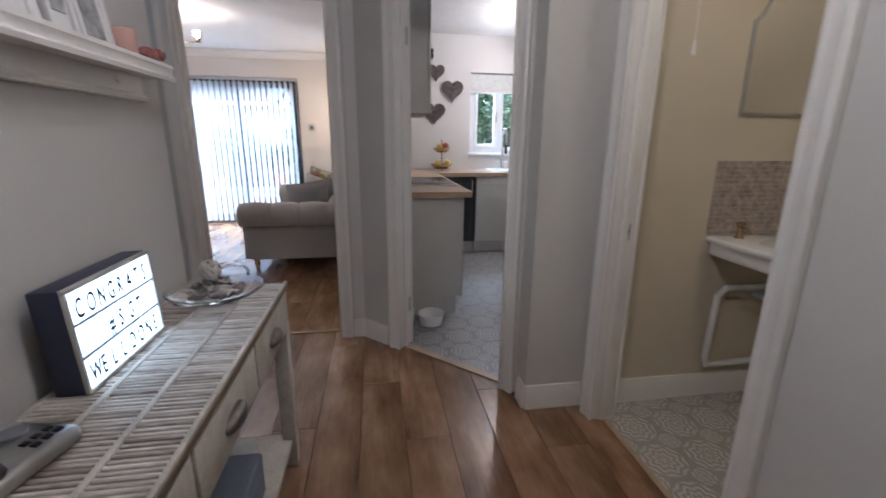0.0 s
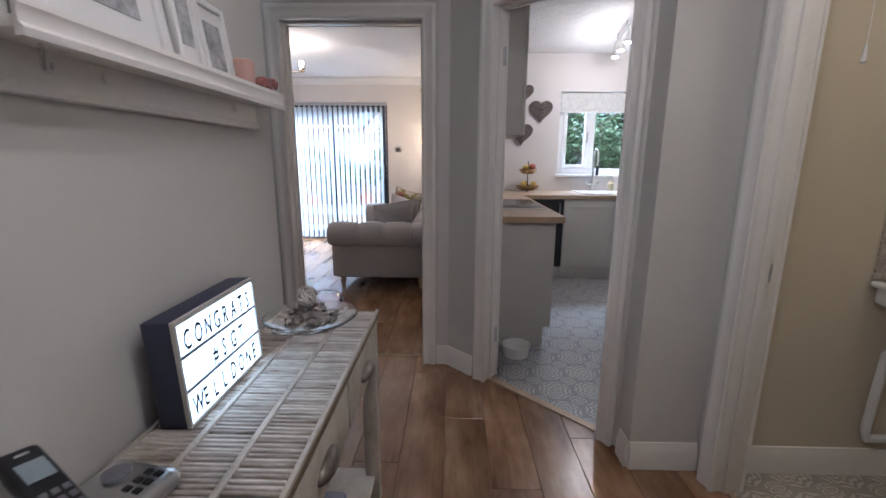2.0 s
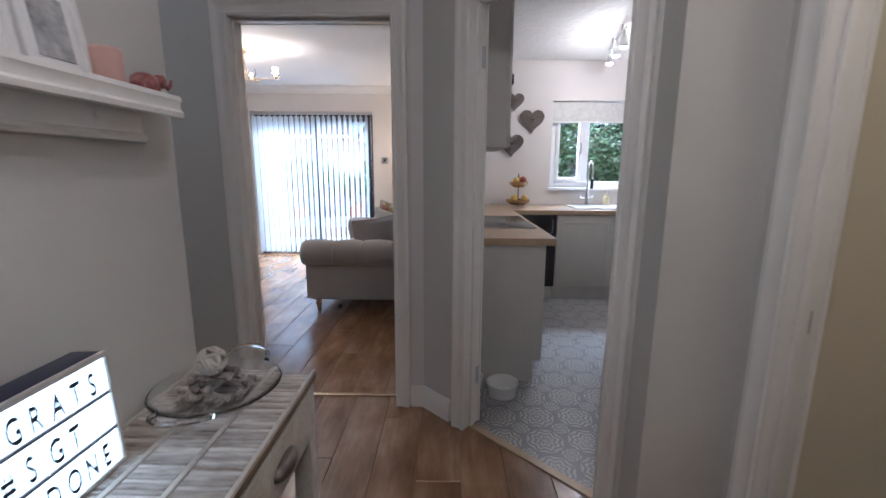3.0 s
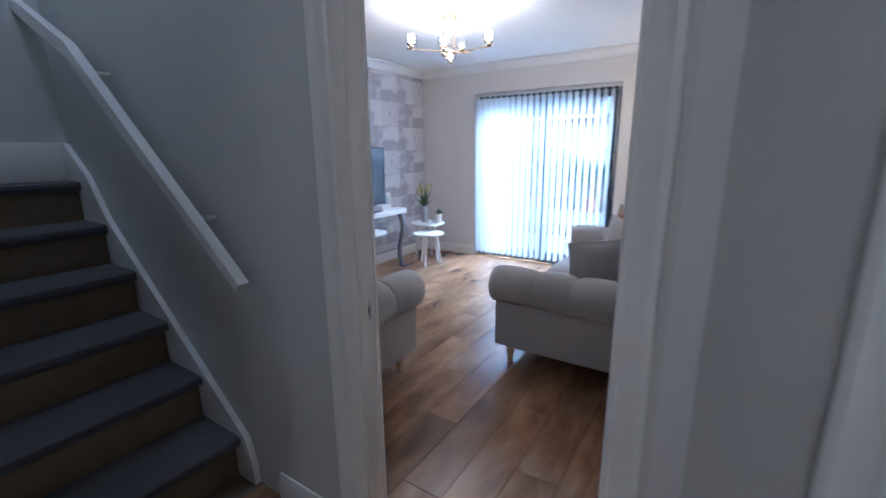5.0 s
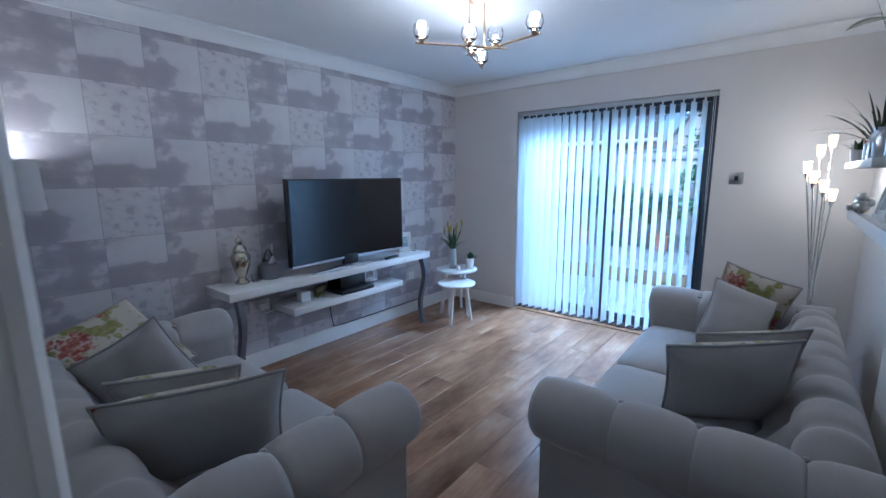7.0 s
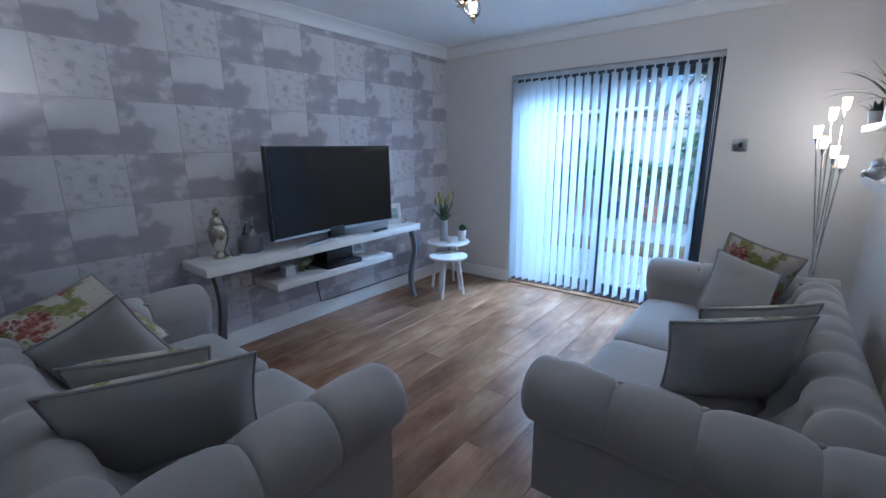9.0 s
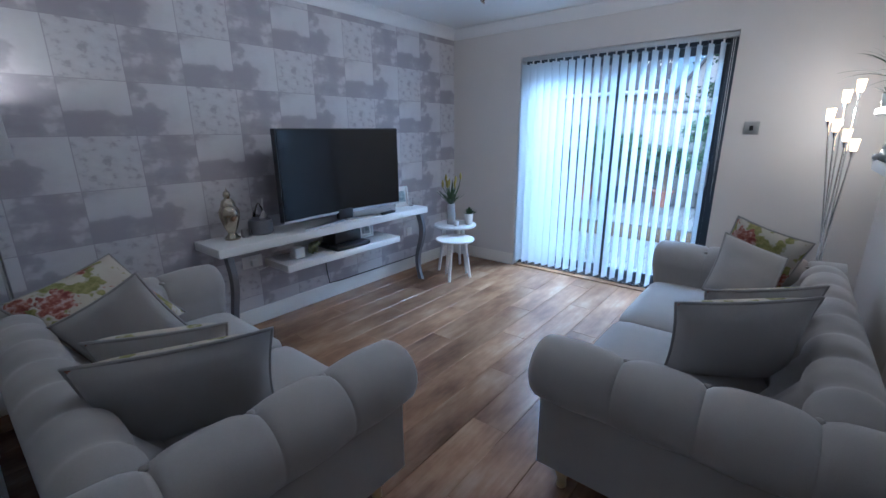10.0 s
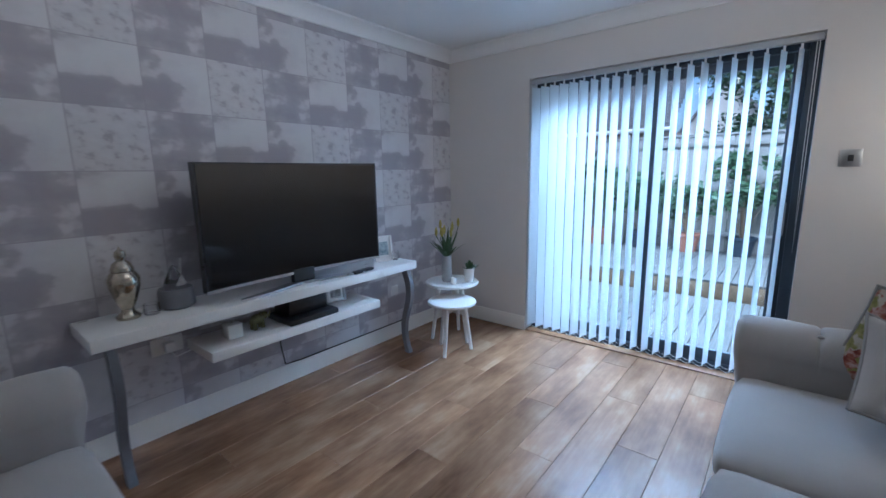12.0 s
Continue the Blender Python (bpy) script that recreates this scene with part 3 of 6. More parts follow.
kw = tagged(thing("window_2", "white plastic kitchen window with two lights", "window"), kind="structure")
for nm, b_ in (("window_frame", (1.922, 6.03, 1.092, 1.985, 6.10, 1.998)), ("window_frame", (3.155, 6.03, 1.092, 3.218, 6.10, 1.998)), ("window_frame", (1.985, 6.03, 1.092, 3.155, 6.10, 1.155)), ("window_frame", (1.985, 6.03, 1.935, 3.155, 6.10, 1.998)), ("mullion", (2.28, 6.03, 1.155, 2.35, 6.10, 1.935))):
    part(nm, boxed(*b_, 0.006), M_UPVC, kw)
for nm, b_ in (("casement", (1.985, 6.02, 1.155, 2.03, 6.06, 1.935)), ("casement", (2.235, 6.02, 1.155, 2.28, 6.06, 1.935)), ("casement", (2.03, 6.02, 1.155, 2.235, 6.06, 1.20)), ("casement", (2.03, 6.02, 1.89, 2.235, 6.06, 1.935))):
    part(nm, boxed(*b_, 0.006), M_UPVC, kw)
pane("pane", boxed(2.0, 6.07, 1.13, 2.29, 6.078, 1.95, 0), kw)
pane("pane", boxed(2.34, 6.07, 1.13, 3.17, 6.078, 1.95, 0), kw)
part("window_sill", boxed(1.90, 5.905, 1.065, 3.24, 6.03, 1.092, 0.006), M_UPVC, kw)
part("window_handle", boxed(2.25, 5.995, 1.45, 2.268, 6.02, 1.57, 0.004), M_SILVER, kw)

# ---- stairs ----
stairs = thing("staircase", "carpeted staircase with grey treads and tan risers", "stairs", kind="structure")
RISE, RUN, SX = 0.207, 0.245, -0.90
for k in range(6):
    z = RISE * (k + 1)
    x = SX - RUN * k
    rise_ = boxed(x - 0.05, 2.385, z - RISE + 0.0, x - 0.030, 3.372, z - 0.035, 0.002)
    part("riser", rise_, M_RISER, stairs, "tan painted riser")
    tr = bmesh.new()
    outl = [(x - RUN - 0.03, z - 0.036), (x - 0.028, z - 0.036), (x - 0.026, z - 0.05), (x - 0.008, z - 0.05), (x + 0.008, z - 0.040), (x + 0.016, z - 0.022), (x + 0.012, z - 0.006), (x - 0.004, z), (x - RUN - 0.03, z)]
    prism(tr, outl, 2.384, 3.372, "y")
    part("tread", tr, M_CARPET, stairs, "grey carpeted tread with a rounded nosing")
out = [(SX + 0.085, 0.0), (SX + 0.08, 0.10), (SX + 0.045, RISE + 0.005)]
out += [(SX + 0.02 - RUN * k, RISE * (k + 1) + 0.022) for k in range(1, 5)]
out += [(SX - RUN * 4.6, RISE * 5.9 + 0.05), (-2.24, RISE * 6 + 0.19), (-2.298, RISE * 6 + 0.20), (-2.298, RISE * 5), (SX - 0.06, 0.0)]
part("stringer", prism(bmesh.new(), out, 3.3735, 3.399, "y"), M_WOODWORK, stairs, "white painted wall string")
part("end_skirting", boxed(-2.299, 2.385, RISE * 6, -2.28, 3.372, RISE * 6 + 0.20, 0.004), M_WOODWORK, stairs)
rail = thing("handrail", "white painted wall handrail beside the stairs", "handrail")
part("rail", prism(bmesh.new(), [(-0.645, 0.925), (-0.622, 0.95), (-0.68, 1.00), (-1.72, 1.85), (-2.298, 2.13), (-2.298, 2.07), (-1.74, 1.79)], 3.295, 3.335, "y"), M_WOODWORK, rail)
for x in (-0.9, -1.6):
    part("bracket", boxed(x - 0.008, 3.33, 0.96 + (-0.68 - x) * 0.817, x + 0.008, 3.402, 0.975 + (-0.68 - x) * 0.817, 0.003), M_WOODWORK, rail)


# ---- sofas ----
def sofa_arm(depth, sgn, buttons=(0.16, 0.42, 0.66)):
    """Rolled arm; local y 0 at the back to depth in front, outer side towards sgn * x."""
    prof = [(-0.105, 0.14), (0.055, 0.14), (0.055, 0.30), (0.058, 0.455)]
    cx, cz, R = 0.012, 0.545, 0.122
    n_arc = 20
    for i in range(n_arc + 1):
        a = radians(-48 + i * (232 + 20) / n_arc)
        prof.append((cx + R * math.cos(a), cz + R * math.sin(a)))
    prof.append((-0.105, 0.42))
    ys = sorted([0.0] + [depth * i / 34 for i in range(1, 33)] + [b + o for b in buttons for o in (-0.017, -0.009, -0.004, 0.0, 0.004, 0.009, 0.017)] + [depth - 0.03, depth - 0.012, depth - 0.003, depth])
    bm_ = bmesh.new()
    rings = []
    for y in ys:
        e = max(0.0, (y - (depth - 0.045)) / 0.045)
        shrink = 1 - 0.30 * e ** 3
        ring = []
        for i, (px, pz) in enumerate(prof):
            if 4 <= i <= 4 + n_arc:
                a = radians(-48 + (i - 4) * 252 / n_arc)
                dent = sum(math.exp(-(abs(y - b) / 0.010) ** 1.2) for b in buttons) * 0.012 * max(0.0, math.sin(a) * 0.6 + 0.5)
                knob = sum(math.exp(-((y - b) / 0.028) ** 2) for b in buttons) * 0.020 * math.exp(-((math.degrees(a) - 118) / 16) ** 2)
                swell = 0.003 * math.cos((y - buttons[0]) / 0.26 * 2 * math.pi + math.pi)
                r = (R - dent - knob + swell) * shrink
                px, pz = cx + r * math.cos(a), cz + r * math.sin(a)
                yy = y + 0.0
            else:
                yy = min(y, depth - 0.035) if i in (1, 2, 3) else min(y, depth - 0.03)
                if i == 0:
                    yy = min(y, depth - 0.035)
            ring.append(bm_.verts.new((sgn * px, yy, pz)))
        rings.append(ring)
    for ra, rb in zip(rings, rings[1:]):
        for i in range(len(prof)):
            bm_.faces.new((ra[i], ra[(i + 1) % len(prof)], rb[(i + 1) % len(prof)], rb[i]))
    bm_.faces.new(rings[0])
    bm_.faces.new(rings[-1])
    bmesh.ops.remove_doubles(bm_, verts=bm_.verts[:], dist=0.0008)
    return bm_


def sofa_back(x0, x1):
    """Buttoned back with a rolled top; thick at the bottom, pleated between the buttons."""
    prof = [(0.0, 0.14), (0.0, 0.45)]
    arc = []
    cy, cz, R = 0.09, 0.590, 0.100
    for i in range(15):
        a = radians(205 - i * 200 / 14)
        arc.append((cy + R * math.cos(a), cz + R * math.sin(a)))
    face = [(0.185 + 0.155 * (i / 9), 0.575 - 0.24 * i / 9) for i in range(10)]
    prof = prof + arc + face + [(0.33, 0.14)]
    nx = int((x1 - x0) / 0.018)
    bm_ = bmesh.new()
    rings = []
    step = 0.215
    for k in range(nx + 1):
        x = x0 + (x1 - x0) * k / nx
        ring = []
        ph = ((x - x0) / step) % 1.0
        edge = min(ph, 1 - ph) * step
        for i, (py, pz) in enumerate(prof):
            puff = 0.0
            if 6 <= i < 17:
                puff = 0.016 * (1 - math.exp(-(edge / 0.035) ** 2)) - 0.016
                puff -= 0.012 * math.exp(-(edge / 0.016) ** 2) * math.exp(-((i - 15) / 1.4) ** 2)
            elif i >= 17:
                j = i - 17
                ph2 = ((x - x0) / step + (0.5 if j > 4 else 0.0)) % 1.0
                e2 = min(ph2, 1 - ph2) * step
                puff = 0.022 * (1 - math.exp(-(e2 / 0.05) ** 2)) - 0.014
                puff -= 0.018 * math.exp(-(e2 / 0.02) ** 2) * (math.exp(-((j - 1) / 1.0) ** 2) + math.exp(-((j - 6) / 1.0) ** 2))
            near_end = max(0.0, 1 - min(x - x0, x1 - x) / 0.15) ** 2
            if pz > 0.40:
                pz -= 0.12 * near_end * (pz - 0.40) / 0.29
            dy, dz = (0.35, 1.0) if i < 15 else (1.0, 0.25)
            ring.append(bm_.verts.new((x, py + puff * dy * 1.2, pz + puff * dz * 1.2)))
        rings.append(ring)
    n = len(prof)
    for ra, rb in zip(rings, rings[1:]):
        for i in range(n):
            bm_.faces.new((ra[i], ra[(i + 1) % n], rb[(i + 1) % n], rb[i]))
    bm_.faces.new(rings[0])
    bm_.faces.new(rings[-1])
    return bm_


def puffy(x0, y0, z0, x1, y1, z1, swell=0.03, r=0.04):
    """Upholstered block with a crowned top."""
    bm_ = box(bmesh.new(), x0, y0, z0, x1, y1, z1)
    bmesh.ops.subdivide_edges(bm_, edges=bm_.edges[:], cuts=9, use_grid_fill=True)
    cx_, cy_, hx, hy = (x0 + x1) / 2, (y0 + y1) / 2, (x1 - x0) / 2, (y1 - y0) / 2
    hz, mz = (z1 - z0) / 2, (z0 + z1) / 2
    for v in bm_.verts:
        u, w, q = (v.co.x - cx_) / hx, (v.co.y - cy_) / hy, (v.co.z - mz) / hz
        ins = Vector((max(0, abs(u) * hx - (hx - r)) * (1 if u > 0 else -1), max(0, abs(w) * hy - (hy - r)) * (1 if w > 0 else -1), max(0, abs(q) * hz - (hz - r)) * (1 if q > 0 else -1)))
        if ins.length > r:
            v.co -= ins - ins.normalized() * r
        if q > 0:
            v.co.z += swell * q * (1 - u ** 4) * (1 - w ** 4)
        v.co.y += (0.02 * (1 - abs(q)) * (1 - u ** 4)) if w > 0.6 else 0
    return bm_


def leg_profile():
    return [(0.016, 0.0), (0.021, 0.006), (0.019, 0.02), (0.017, 0.035), (0.026, 0.065), (0.030, 0.085), (0.022, 0.10), (0.034, 0.112), (0.036, 0.14)]


def sofa(width, seats, m, label):
    root = thing("sofa", label, "sofa", m, "pair of matching sofas")
    h = width / 2
    depth = 0.96
    part("base", puffy(-h + 0.10, 0.03, 0.12, h - 0.10, depth - 0.055, 0.30, 0.0, 0.02), M_SOFA, root)
    for sgn in (-1, 1):
        bm_ = sofa_arm(depth, sgn)
        bmesh.ops.translate(bm_, vec=(sgn * (h - 0.14), 0, 0), verts=bm_.verts[:])
        part("arm", bm_, M_SOFA, root, "rolled arm with buttoned pleats", angle=60)
        for b in (0.16, 0.42, 0.66):
            a = radians(118)
            bt = bmesh.new()
            bmesh.ops.create_uvsphere(bt, u_segments=10, v_segments=6, radius=0.013, matrix=Matrix.Translation((sgn * (h - 0.14 + 0.012 + 0.106 * math.cos(a)), b, 0.545 + 0.102 * math.sin(a))) @ Matrix.Diagonal((1, 1, 0.6, 1)))
            part("button", bt, M_SOFA, root)
    part("backrest", sofa_back(-h + 0.15, h - 0.15), M_SOFA, root, "deep buttoned backrest with a rolled top", angle=60)
    w = (width - 2 * 0.245) / seats
    for s in range(seats):
        x0 = -h + 0.245 + s * w
        part("seat_cushion", puffy(x0 + 0.003, 0.22, 0.285, x0 + w - 0.003, depth - 0.03, 0.425, 0.022, 0.045), M_SOFA, root, "plump linen seat cushion", angle=60)
    for x in (-h + 0.17, h - 0.17):
        for y in (0.08, depth - 0.11):
            part("leg", turned(leg_profile(), 16, (x, y, 0.0)), M_LEGWOOD, root, "pale turned wooden leg")
    return root


sofa(2.03, 2, Matrix(((0, -1, 0, 0.495), (1, 0, 0, 5.81), (0, 0, 1, 0), (0, 0, 0, 1))), "grey-beige linen sofa with rolled arms and buttoned back by the radiator")
sofa(1.76, 2, Matrix(((1, 0, 0, -1.615), (0, 1, 0, 3.61), (0, 0, 1, 0), (0, 0, 0, 1))), "grey-beige linen sofa with rolled arms and buttoned back by the doorway")


def cushion(size, thick, m, label, front, back, tall=1.0):
    root = thing("scatter_cushion", label, "cushion", m, "scatter cushions")
    n = 18
    for side, material, nm in ((1, front, "front_cover"), (-1, back, "back_cover")):
        bm_ = bmesh.new()
        grid = []
        for i in range(n + 1):
            row = []
            for j in range(n + 1):
                u, w = 2 * i / n - 1, 2 * j / n - 1
                pin = 1 - 0.07 * (1 - abs(u) ** 2) * abs(w) ** 3
                pin2 = 1 - 0.07 * (1 - abs(w) ** 2) * abs(u) ** 3
                z = thick / 2 * (max(0.0, (1 - u ** 4) * (1 - w ** 4))) ** 0.55
                z += 0.006 * noise.noise(Vector((u * 2.1, w * 2.1, size * 31 + side * 5))) * (1 - max(abs(u), abs(w)) ** 4)
                row.append(bm_.verts.new((u * size / 2 * pin2, w * tall * size / 2 * pin, side * z)))
            grid.append(row)
        for i in range(n):
            for j in range(n):
                bm_.faces.new((grid[i][j], grid[i + 1][j], grid[i + 1][j + 1], grid[i][j + 1]))
        part(nm, bm_, material, root, angle=70)
    loop = []
    for k in range(4 * n + 1):
        q, f = divmod(k % (4 * n), n)
        t = 2 * f / n - 1
        u, w = ((t, -1), (1, t), (-t, 1), (-1, -t))[q]
        pin = 1 - 0.07 * (1 - abs(u) ** 2) * abs(w) ** 3
        pin2 = 1 - 0.07 * (1 - abs(w) ** 2) * abs(u) ** 3
        loop.append((u * size / 2 * pin2, w * tall * size / 2 * pin, 0))
    part("piping", bar(loop, 0.006, 6), M_PIPING, root, "dark grey piped edge")
    return root


def propped(top_a, top_b, low_a):
    """Place of a cushion by two top corners and the lower corner under the first; its front looks along (b - a) x up."""
    a, b, c = Vector(top_a), Vector(top_b), Vector(low_a)
    u = (b - a).normalized()
    v = a - c
    v = (v - u * v.dot(u)).normalized()
    n = u.cross(v)
    p = (b + c) / 2
    return Matrix(((u.x, v.x, n.x, p.x), (u.y, v.y, n.y, p.y), (u.z, v.z, n.z, p.z), (0, 0, 0, 1)))


# on the sofa by the radiator
cushion(0.38, 0.12, propped((0.04, 6.589, 0.875), (0.33, 6.57, 0.79), (-0.14, 6.62, 0.50)), "red and green floral cushion propped in the sofa corner", M_FLORAL, M_CUSHION, 1.1)
cushion(0.33, 0.11, propped((-0.01, 6.46, 0.80), (0.25, 6.52, 0.70), (-0.12, 6.17, 0.55)), "plain grey linen cushion with piped edge", M_CUSHION, M_FLORAL, 1.18)
cushion(0.42, 0.11, propped((-0.005, 5.55, 0.74), (0.36, 5.72, 0.79), (-0.07, 5.70, 0.40)), "floral cushion with a grey linen back", M_CUSHION, M_FLORAL)
cushion(0.45, 0.13, propped((-0.045, 5.24, 0.785), (0.322, 5.42, 0.835), (-0.125, 5.40, 0.40)), "grey linen cushion with a floral front, leaning on the arm", M_CUSHION, M_FLORAL)
# on the sofa by the doorway
cushion(0.49, 0.12, propped((-2.34, 3.73, 0.73), (-2.50, 4.12, 0.81), (-1.97, 3.86, 0.40)), "red and green floral cushion propped in the sofa corner", M_FLORAL, M_CUSHION)
cushion(0.38, 0.11, propped((-2.02, 3.81, 0.66), (-1.90, 4.05, 0.81), (-1.96, 3.96, 0.35)), "plain grey linen cushion with piped edge", M_CUSHION, M_FLORAL)
cushion(0.42, 0.12, propped((-1.53, 3.80, 0.73), (-1.36, 4.13, 0.72), (-1.69, 3.93, 0.42)), "floral cushion with a grey linen back", M_CUSHION, M_FLORAL)
cushion(0.53, 0.13, propped((-1.29, 3.67, 0.77), (-1.08, 4.16, 0.765), (-1.42, 3.82, 0.38)), "grey linen cushion with a floral front, leaning on the arm", M_CUSHION, M_FLORAL, 0.92)

# ---- the media wall ----
console = thing("console_shelf", "long white wall console on two curved grey legs", "console table")
part("top", boxed(-2.802, 4.63, 0.655, -2.445, 6.56, 0.712, 0.004), M_WHITE, console)


def curved_leg(y):
    bm_ = bmesh.new()
    rings = []
    for i in range(25):
        t = i / 24
        z = 0.655 * (1 - t)
        off = 0.045 * math.sin(t * math.pi * 2.0) * (1 - 0.35 * t) + 0.015 * t
        w = 0.030 - 0.014 * t + (0.006 if t > 0.95 else 0)
        d = 0.018
        x = -2.50 + off
        rings.append([bm_.verts.new(p) for p in ((x - w, y - d, z), (x + w, y - d, z), (x + w, y + d, z), (x - w, y + d, z))])
    for a, c in zip(rings, rings[1:]):
        for i in range(4):
            bm_.faces.new((a[i], a[(i + 1) % 4], c[(i + 1) % 4], c[i]))
    bm_.faces.new(rings[0][::-1])
    bm_.faces.new(rings[-1])
    return bm_


for y in (4.70, 6.49):
    part("leg", curved_leg(y), M_STEEL_LEG, console, "curved dark grey leg", angle=50)
single("floating_shelf", boxed(-2.802, 5.09, 0.435, -2.48, 6.215, 0.487, 0.004), M_WHITE, "thick white floating shelf under the console", "shelf")

tv = thing("television", "large black curved television on a silver stand, switched off", "television", pose(-2.545, 5.668, 0.712, 0, 0, 0))


def curved_slab(y0, y1, z0, z1, front, thick, radius=3.6, n=28):
    """Panel bowed about an upright axis in front of it; front is the middle's distance out."""
    bm_ = bmesh.new()
    rings = []
    for i in range(n + 1):
        y = y0 + (y1 - y0) * i / n
        bow = radius - math.sqrt(radius * radius - y * y)
        rings.append([bm_.verts.new(p) for p in ((front + bow, y, z0), (front + bow, y, z1), (front + bow - thick, y, z1), (front + bow - thick, y, z0))])
    for a, c in zip(rings, rings[1:]):
        for i in range(4):
            bm_.faces.new((a[i], a[(i + 1) % 4], c[(i + 1) % 4], c[i]))
    bm_.faces.new(rings[0])
    bm_.faces.new(rings[-1])
    return bm_


part("panel", curved_slab(-0.562, 0.562, 0.075, 0.712, 0.010, 0.05), M_BLACK, tv)
part("screen", curved_slab(-0.552, 0.552, 0.092, 0.703, 0.0125, 0.004), M_SCREEN, tv, "dark glossy screen")
part("bezel", curved_slab(-0.5625, 0.5625, 0.072, 0.086, 0.0145, 0.01), M_SILVER, tv, "silver lower bezel")
part("neck", boxed(-0.02, -0.07, 0.02, 0.02, 0.07, 0.10, 0.006), M_BLACK, tv)
for s in (-1, 1):
    blade_ = [(-0.055, s * 0.01), (-0.03, s * 0.12), (0.02, s * 0.27), (0.052, s * 0.405), (0.082, s * 0.415), (0.066, s * 0.27), (0.03, s * 0.10), (0.012, s * 0.01)]
    fb_ = prism(bmesh.new(), blade_ if s > 0 else blade_[::-1], 0.001, 0.014)
    bmesh.ops.bevel(fb_, geom=fb_.edges[:], offset=0.004, segments=2, affect="EDGES")
    part("foot", fb_, M_SILVER, tv, "flat curved silver foot")

# nest of two round tables
def round_table(r, h, m, label):
    root = thing("side_table", label, "side table", m, "nest of tables")
    part("tabletop", turned([(r - 0.008, h - 0.022), (r, h - 0.014), (r, h - 0.006), (r - 0.004, h), (0.0, h)], 48), M_WHITE, root)
    for k in range(3):
        a = radians(90 + 120 * k)
        part("leg", bar([(r * 0.50 * math.cos(a), r * 0.50 * math.sin(a), h - 0.022), (r * 0.80 * math.cos(a), r * 0.80 * math.sin(a), 0.0)], 0.019, 10, 0.013), M_WHITE, root)
    return root


round_table(0.215, 0.485, pose(-2.40, 6.93, 0, 0, 0, 20), "white round side table with three splayed legs")
round_table(0.185, 0.40, pose(-2.24, 6.72, 0, 0, 0, 75), "smaller white round side table tucked under its mate")

# radiator below the picture shelves
rad = thing("radiator", "white double panel radiator on the lounge wall", "radiator")
part("panel", boxed(0.555, 4.45, 0.13, 0.575, 5.70, 0.79, 0.008), M_WHITE, rad)
part("back_panel", boxed(0.605, 4.45, 0.13, 0.622, 5.70, 0.79, 0.006), M_WHITE, rad)
for k in range(40):
    y = 4.47 + k * 0.0308
    part("fin", boxed(0.5755, y, 0.16, 0.6045, y + 0.006, 0.778, 0), M_WHITE, rad)
part("grille_rail", boxed(0.5555, 4.45, 0.79, 0.6215, 4.462, 0.802, 0.002), M_WHITE, rad)
part("grille_rail", boxed(0.5555, 5.688, 0.79, 0.6215, 5.70, 0.802, 0.002), M_WHITE, rad)
part("side_cover", boxed(0.554, 4.436, 0.13, 0.623, 4.449, 0.80, 0.003), M_WHITE, rad)
part("valve", turned([(0.010, 0.0), (0.010, 0.06), (0.022, 0.065), (0.024, 0.12), (0.018, 0.135), (0.0, 0.136)], 16, (0.585, 4.40, 0.06)), M_WHITE, rad)
part("pipe", bar([(0.585, 4.40, 0.0), (0.585, 4.40, 0.07)], 0.008), M_CHROME, rad)

# vertical blind
blind = thing("vertical_blind", "half-open white vertical slat blind on the patio door", "blind")
part("headrail", boxed(-1.995, 7.462, 2.030, -0.268, 7.502, 2.066, 0.004), M_HEADRAIL, blind)
m_, nt_, b_ = nodes_of("translucent_blind_fabric")
b_.inputs["Base Color"].default_value = (0.80, 0.82, 0.84, 1)
b_.inputs["Roughness"].default_value = 0.9
tr_ = nt_.nodes.new("ShaderNodeBsdfTranslucent")
tr_.inputs[0].default_value = (0.82, 0.85, 0.86, 1)
mx_ = nt_.nodes.new("ShaderNodeMixShader")
mx_.inputs[0].default_value = 0.45
nt_.links.new(b_.outputs[0], mx_.inputs[1])
nt_.links.new(tr_.outputs[0], mx_.inputs[2])
nt_.links.new(mx_.outputs[0], nt_.nodes["Material Output"].inputs[0])
bump(nt_, b_, noise_of(nt_, place_of(nt_, (600, 600, 60)), 1.0, 2), 0.2, 0.001)
M_SLAT = m_
slat_me = None
for k in range(22):
    x = -1.965 + k * 0.0765
    if slat_me is None:
        bm = bmesh.new()
        pts = [(-0.0445 + 0.089 * i / 6, 0.006 * (1 - (2 * i / 6 - 1) ** 2)) for i in range(7)]
        ring = pts + [(a, c - 0.0012) for a, c in reversed(pts)]
        prism(bm, ring, 0.045, 2.005)
        slat_me = finish("slat", bm, M_SLAT, angle=60)
    s = new("slat", slat_me)
    s.parent = blind
    s.matrix_world = pose(x, 7.485, 0, 0, 0, (67 if k < 6 else 74) + random.uniform(-2.5, 2.5))
    part("hanger", boxed(x - 0.006, 7.480, 2.000, x + 0.006, 7.490, 2.031, 0.001), M_WHITE, blind)
for dx in (-0.03, 0.03):
    pts = [(-1.965 + 0.0765 * k / 4 + 0.01, 7.485 + (0.028 if dx > 0 else -0.028), 0.055 - 0.018 * math.sin(math.pi * (k % 4) / 4)) for k in range(0, 85)]
    part("bead_chain", bar(pts, 0.0016, 5), M_WHITE, blind)
part("control_chain", bar([(-0.285, 7.455, 2.03), (-0.283, 7.452, 1.4), (-0.285, 7.452, 0.85), (-0.295, 7.452, 1.4), (-0.297, 7.455, 2.03)], 0.002, 6), M_WHITE, blind)

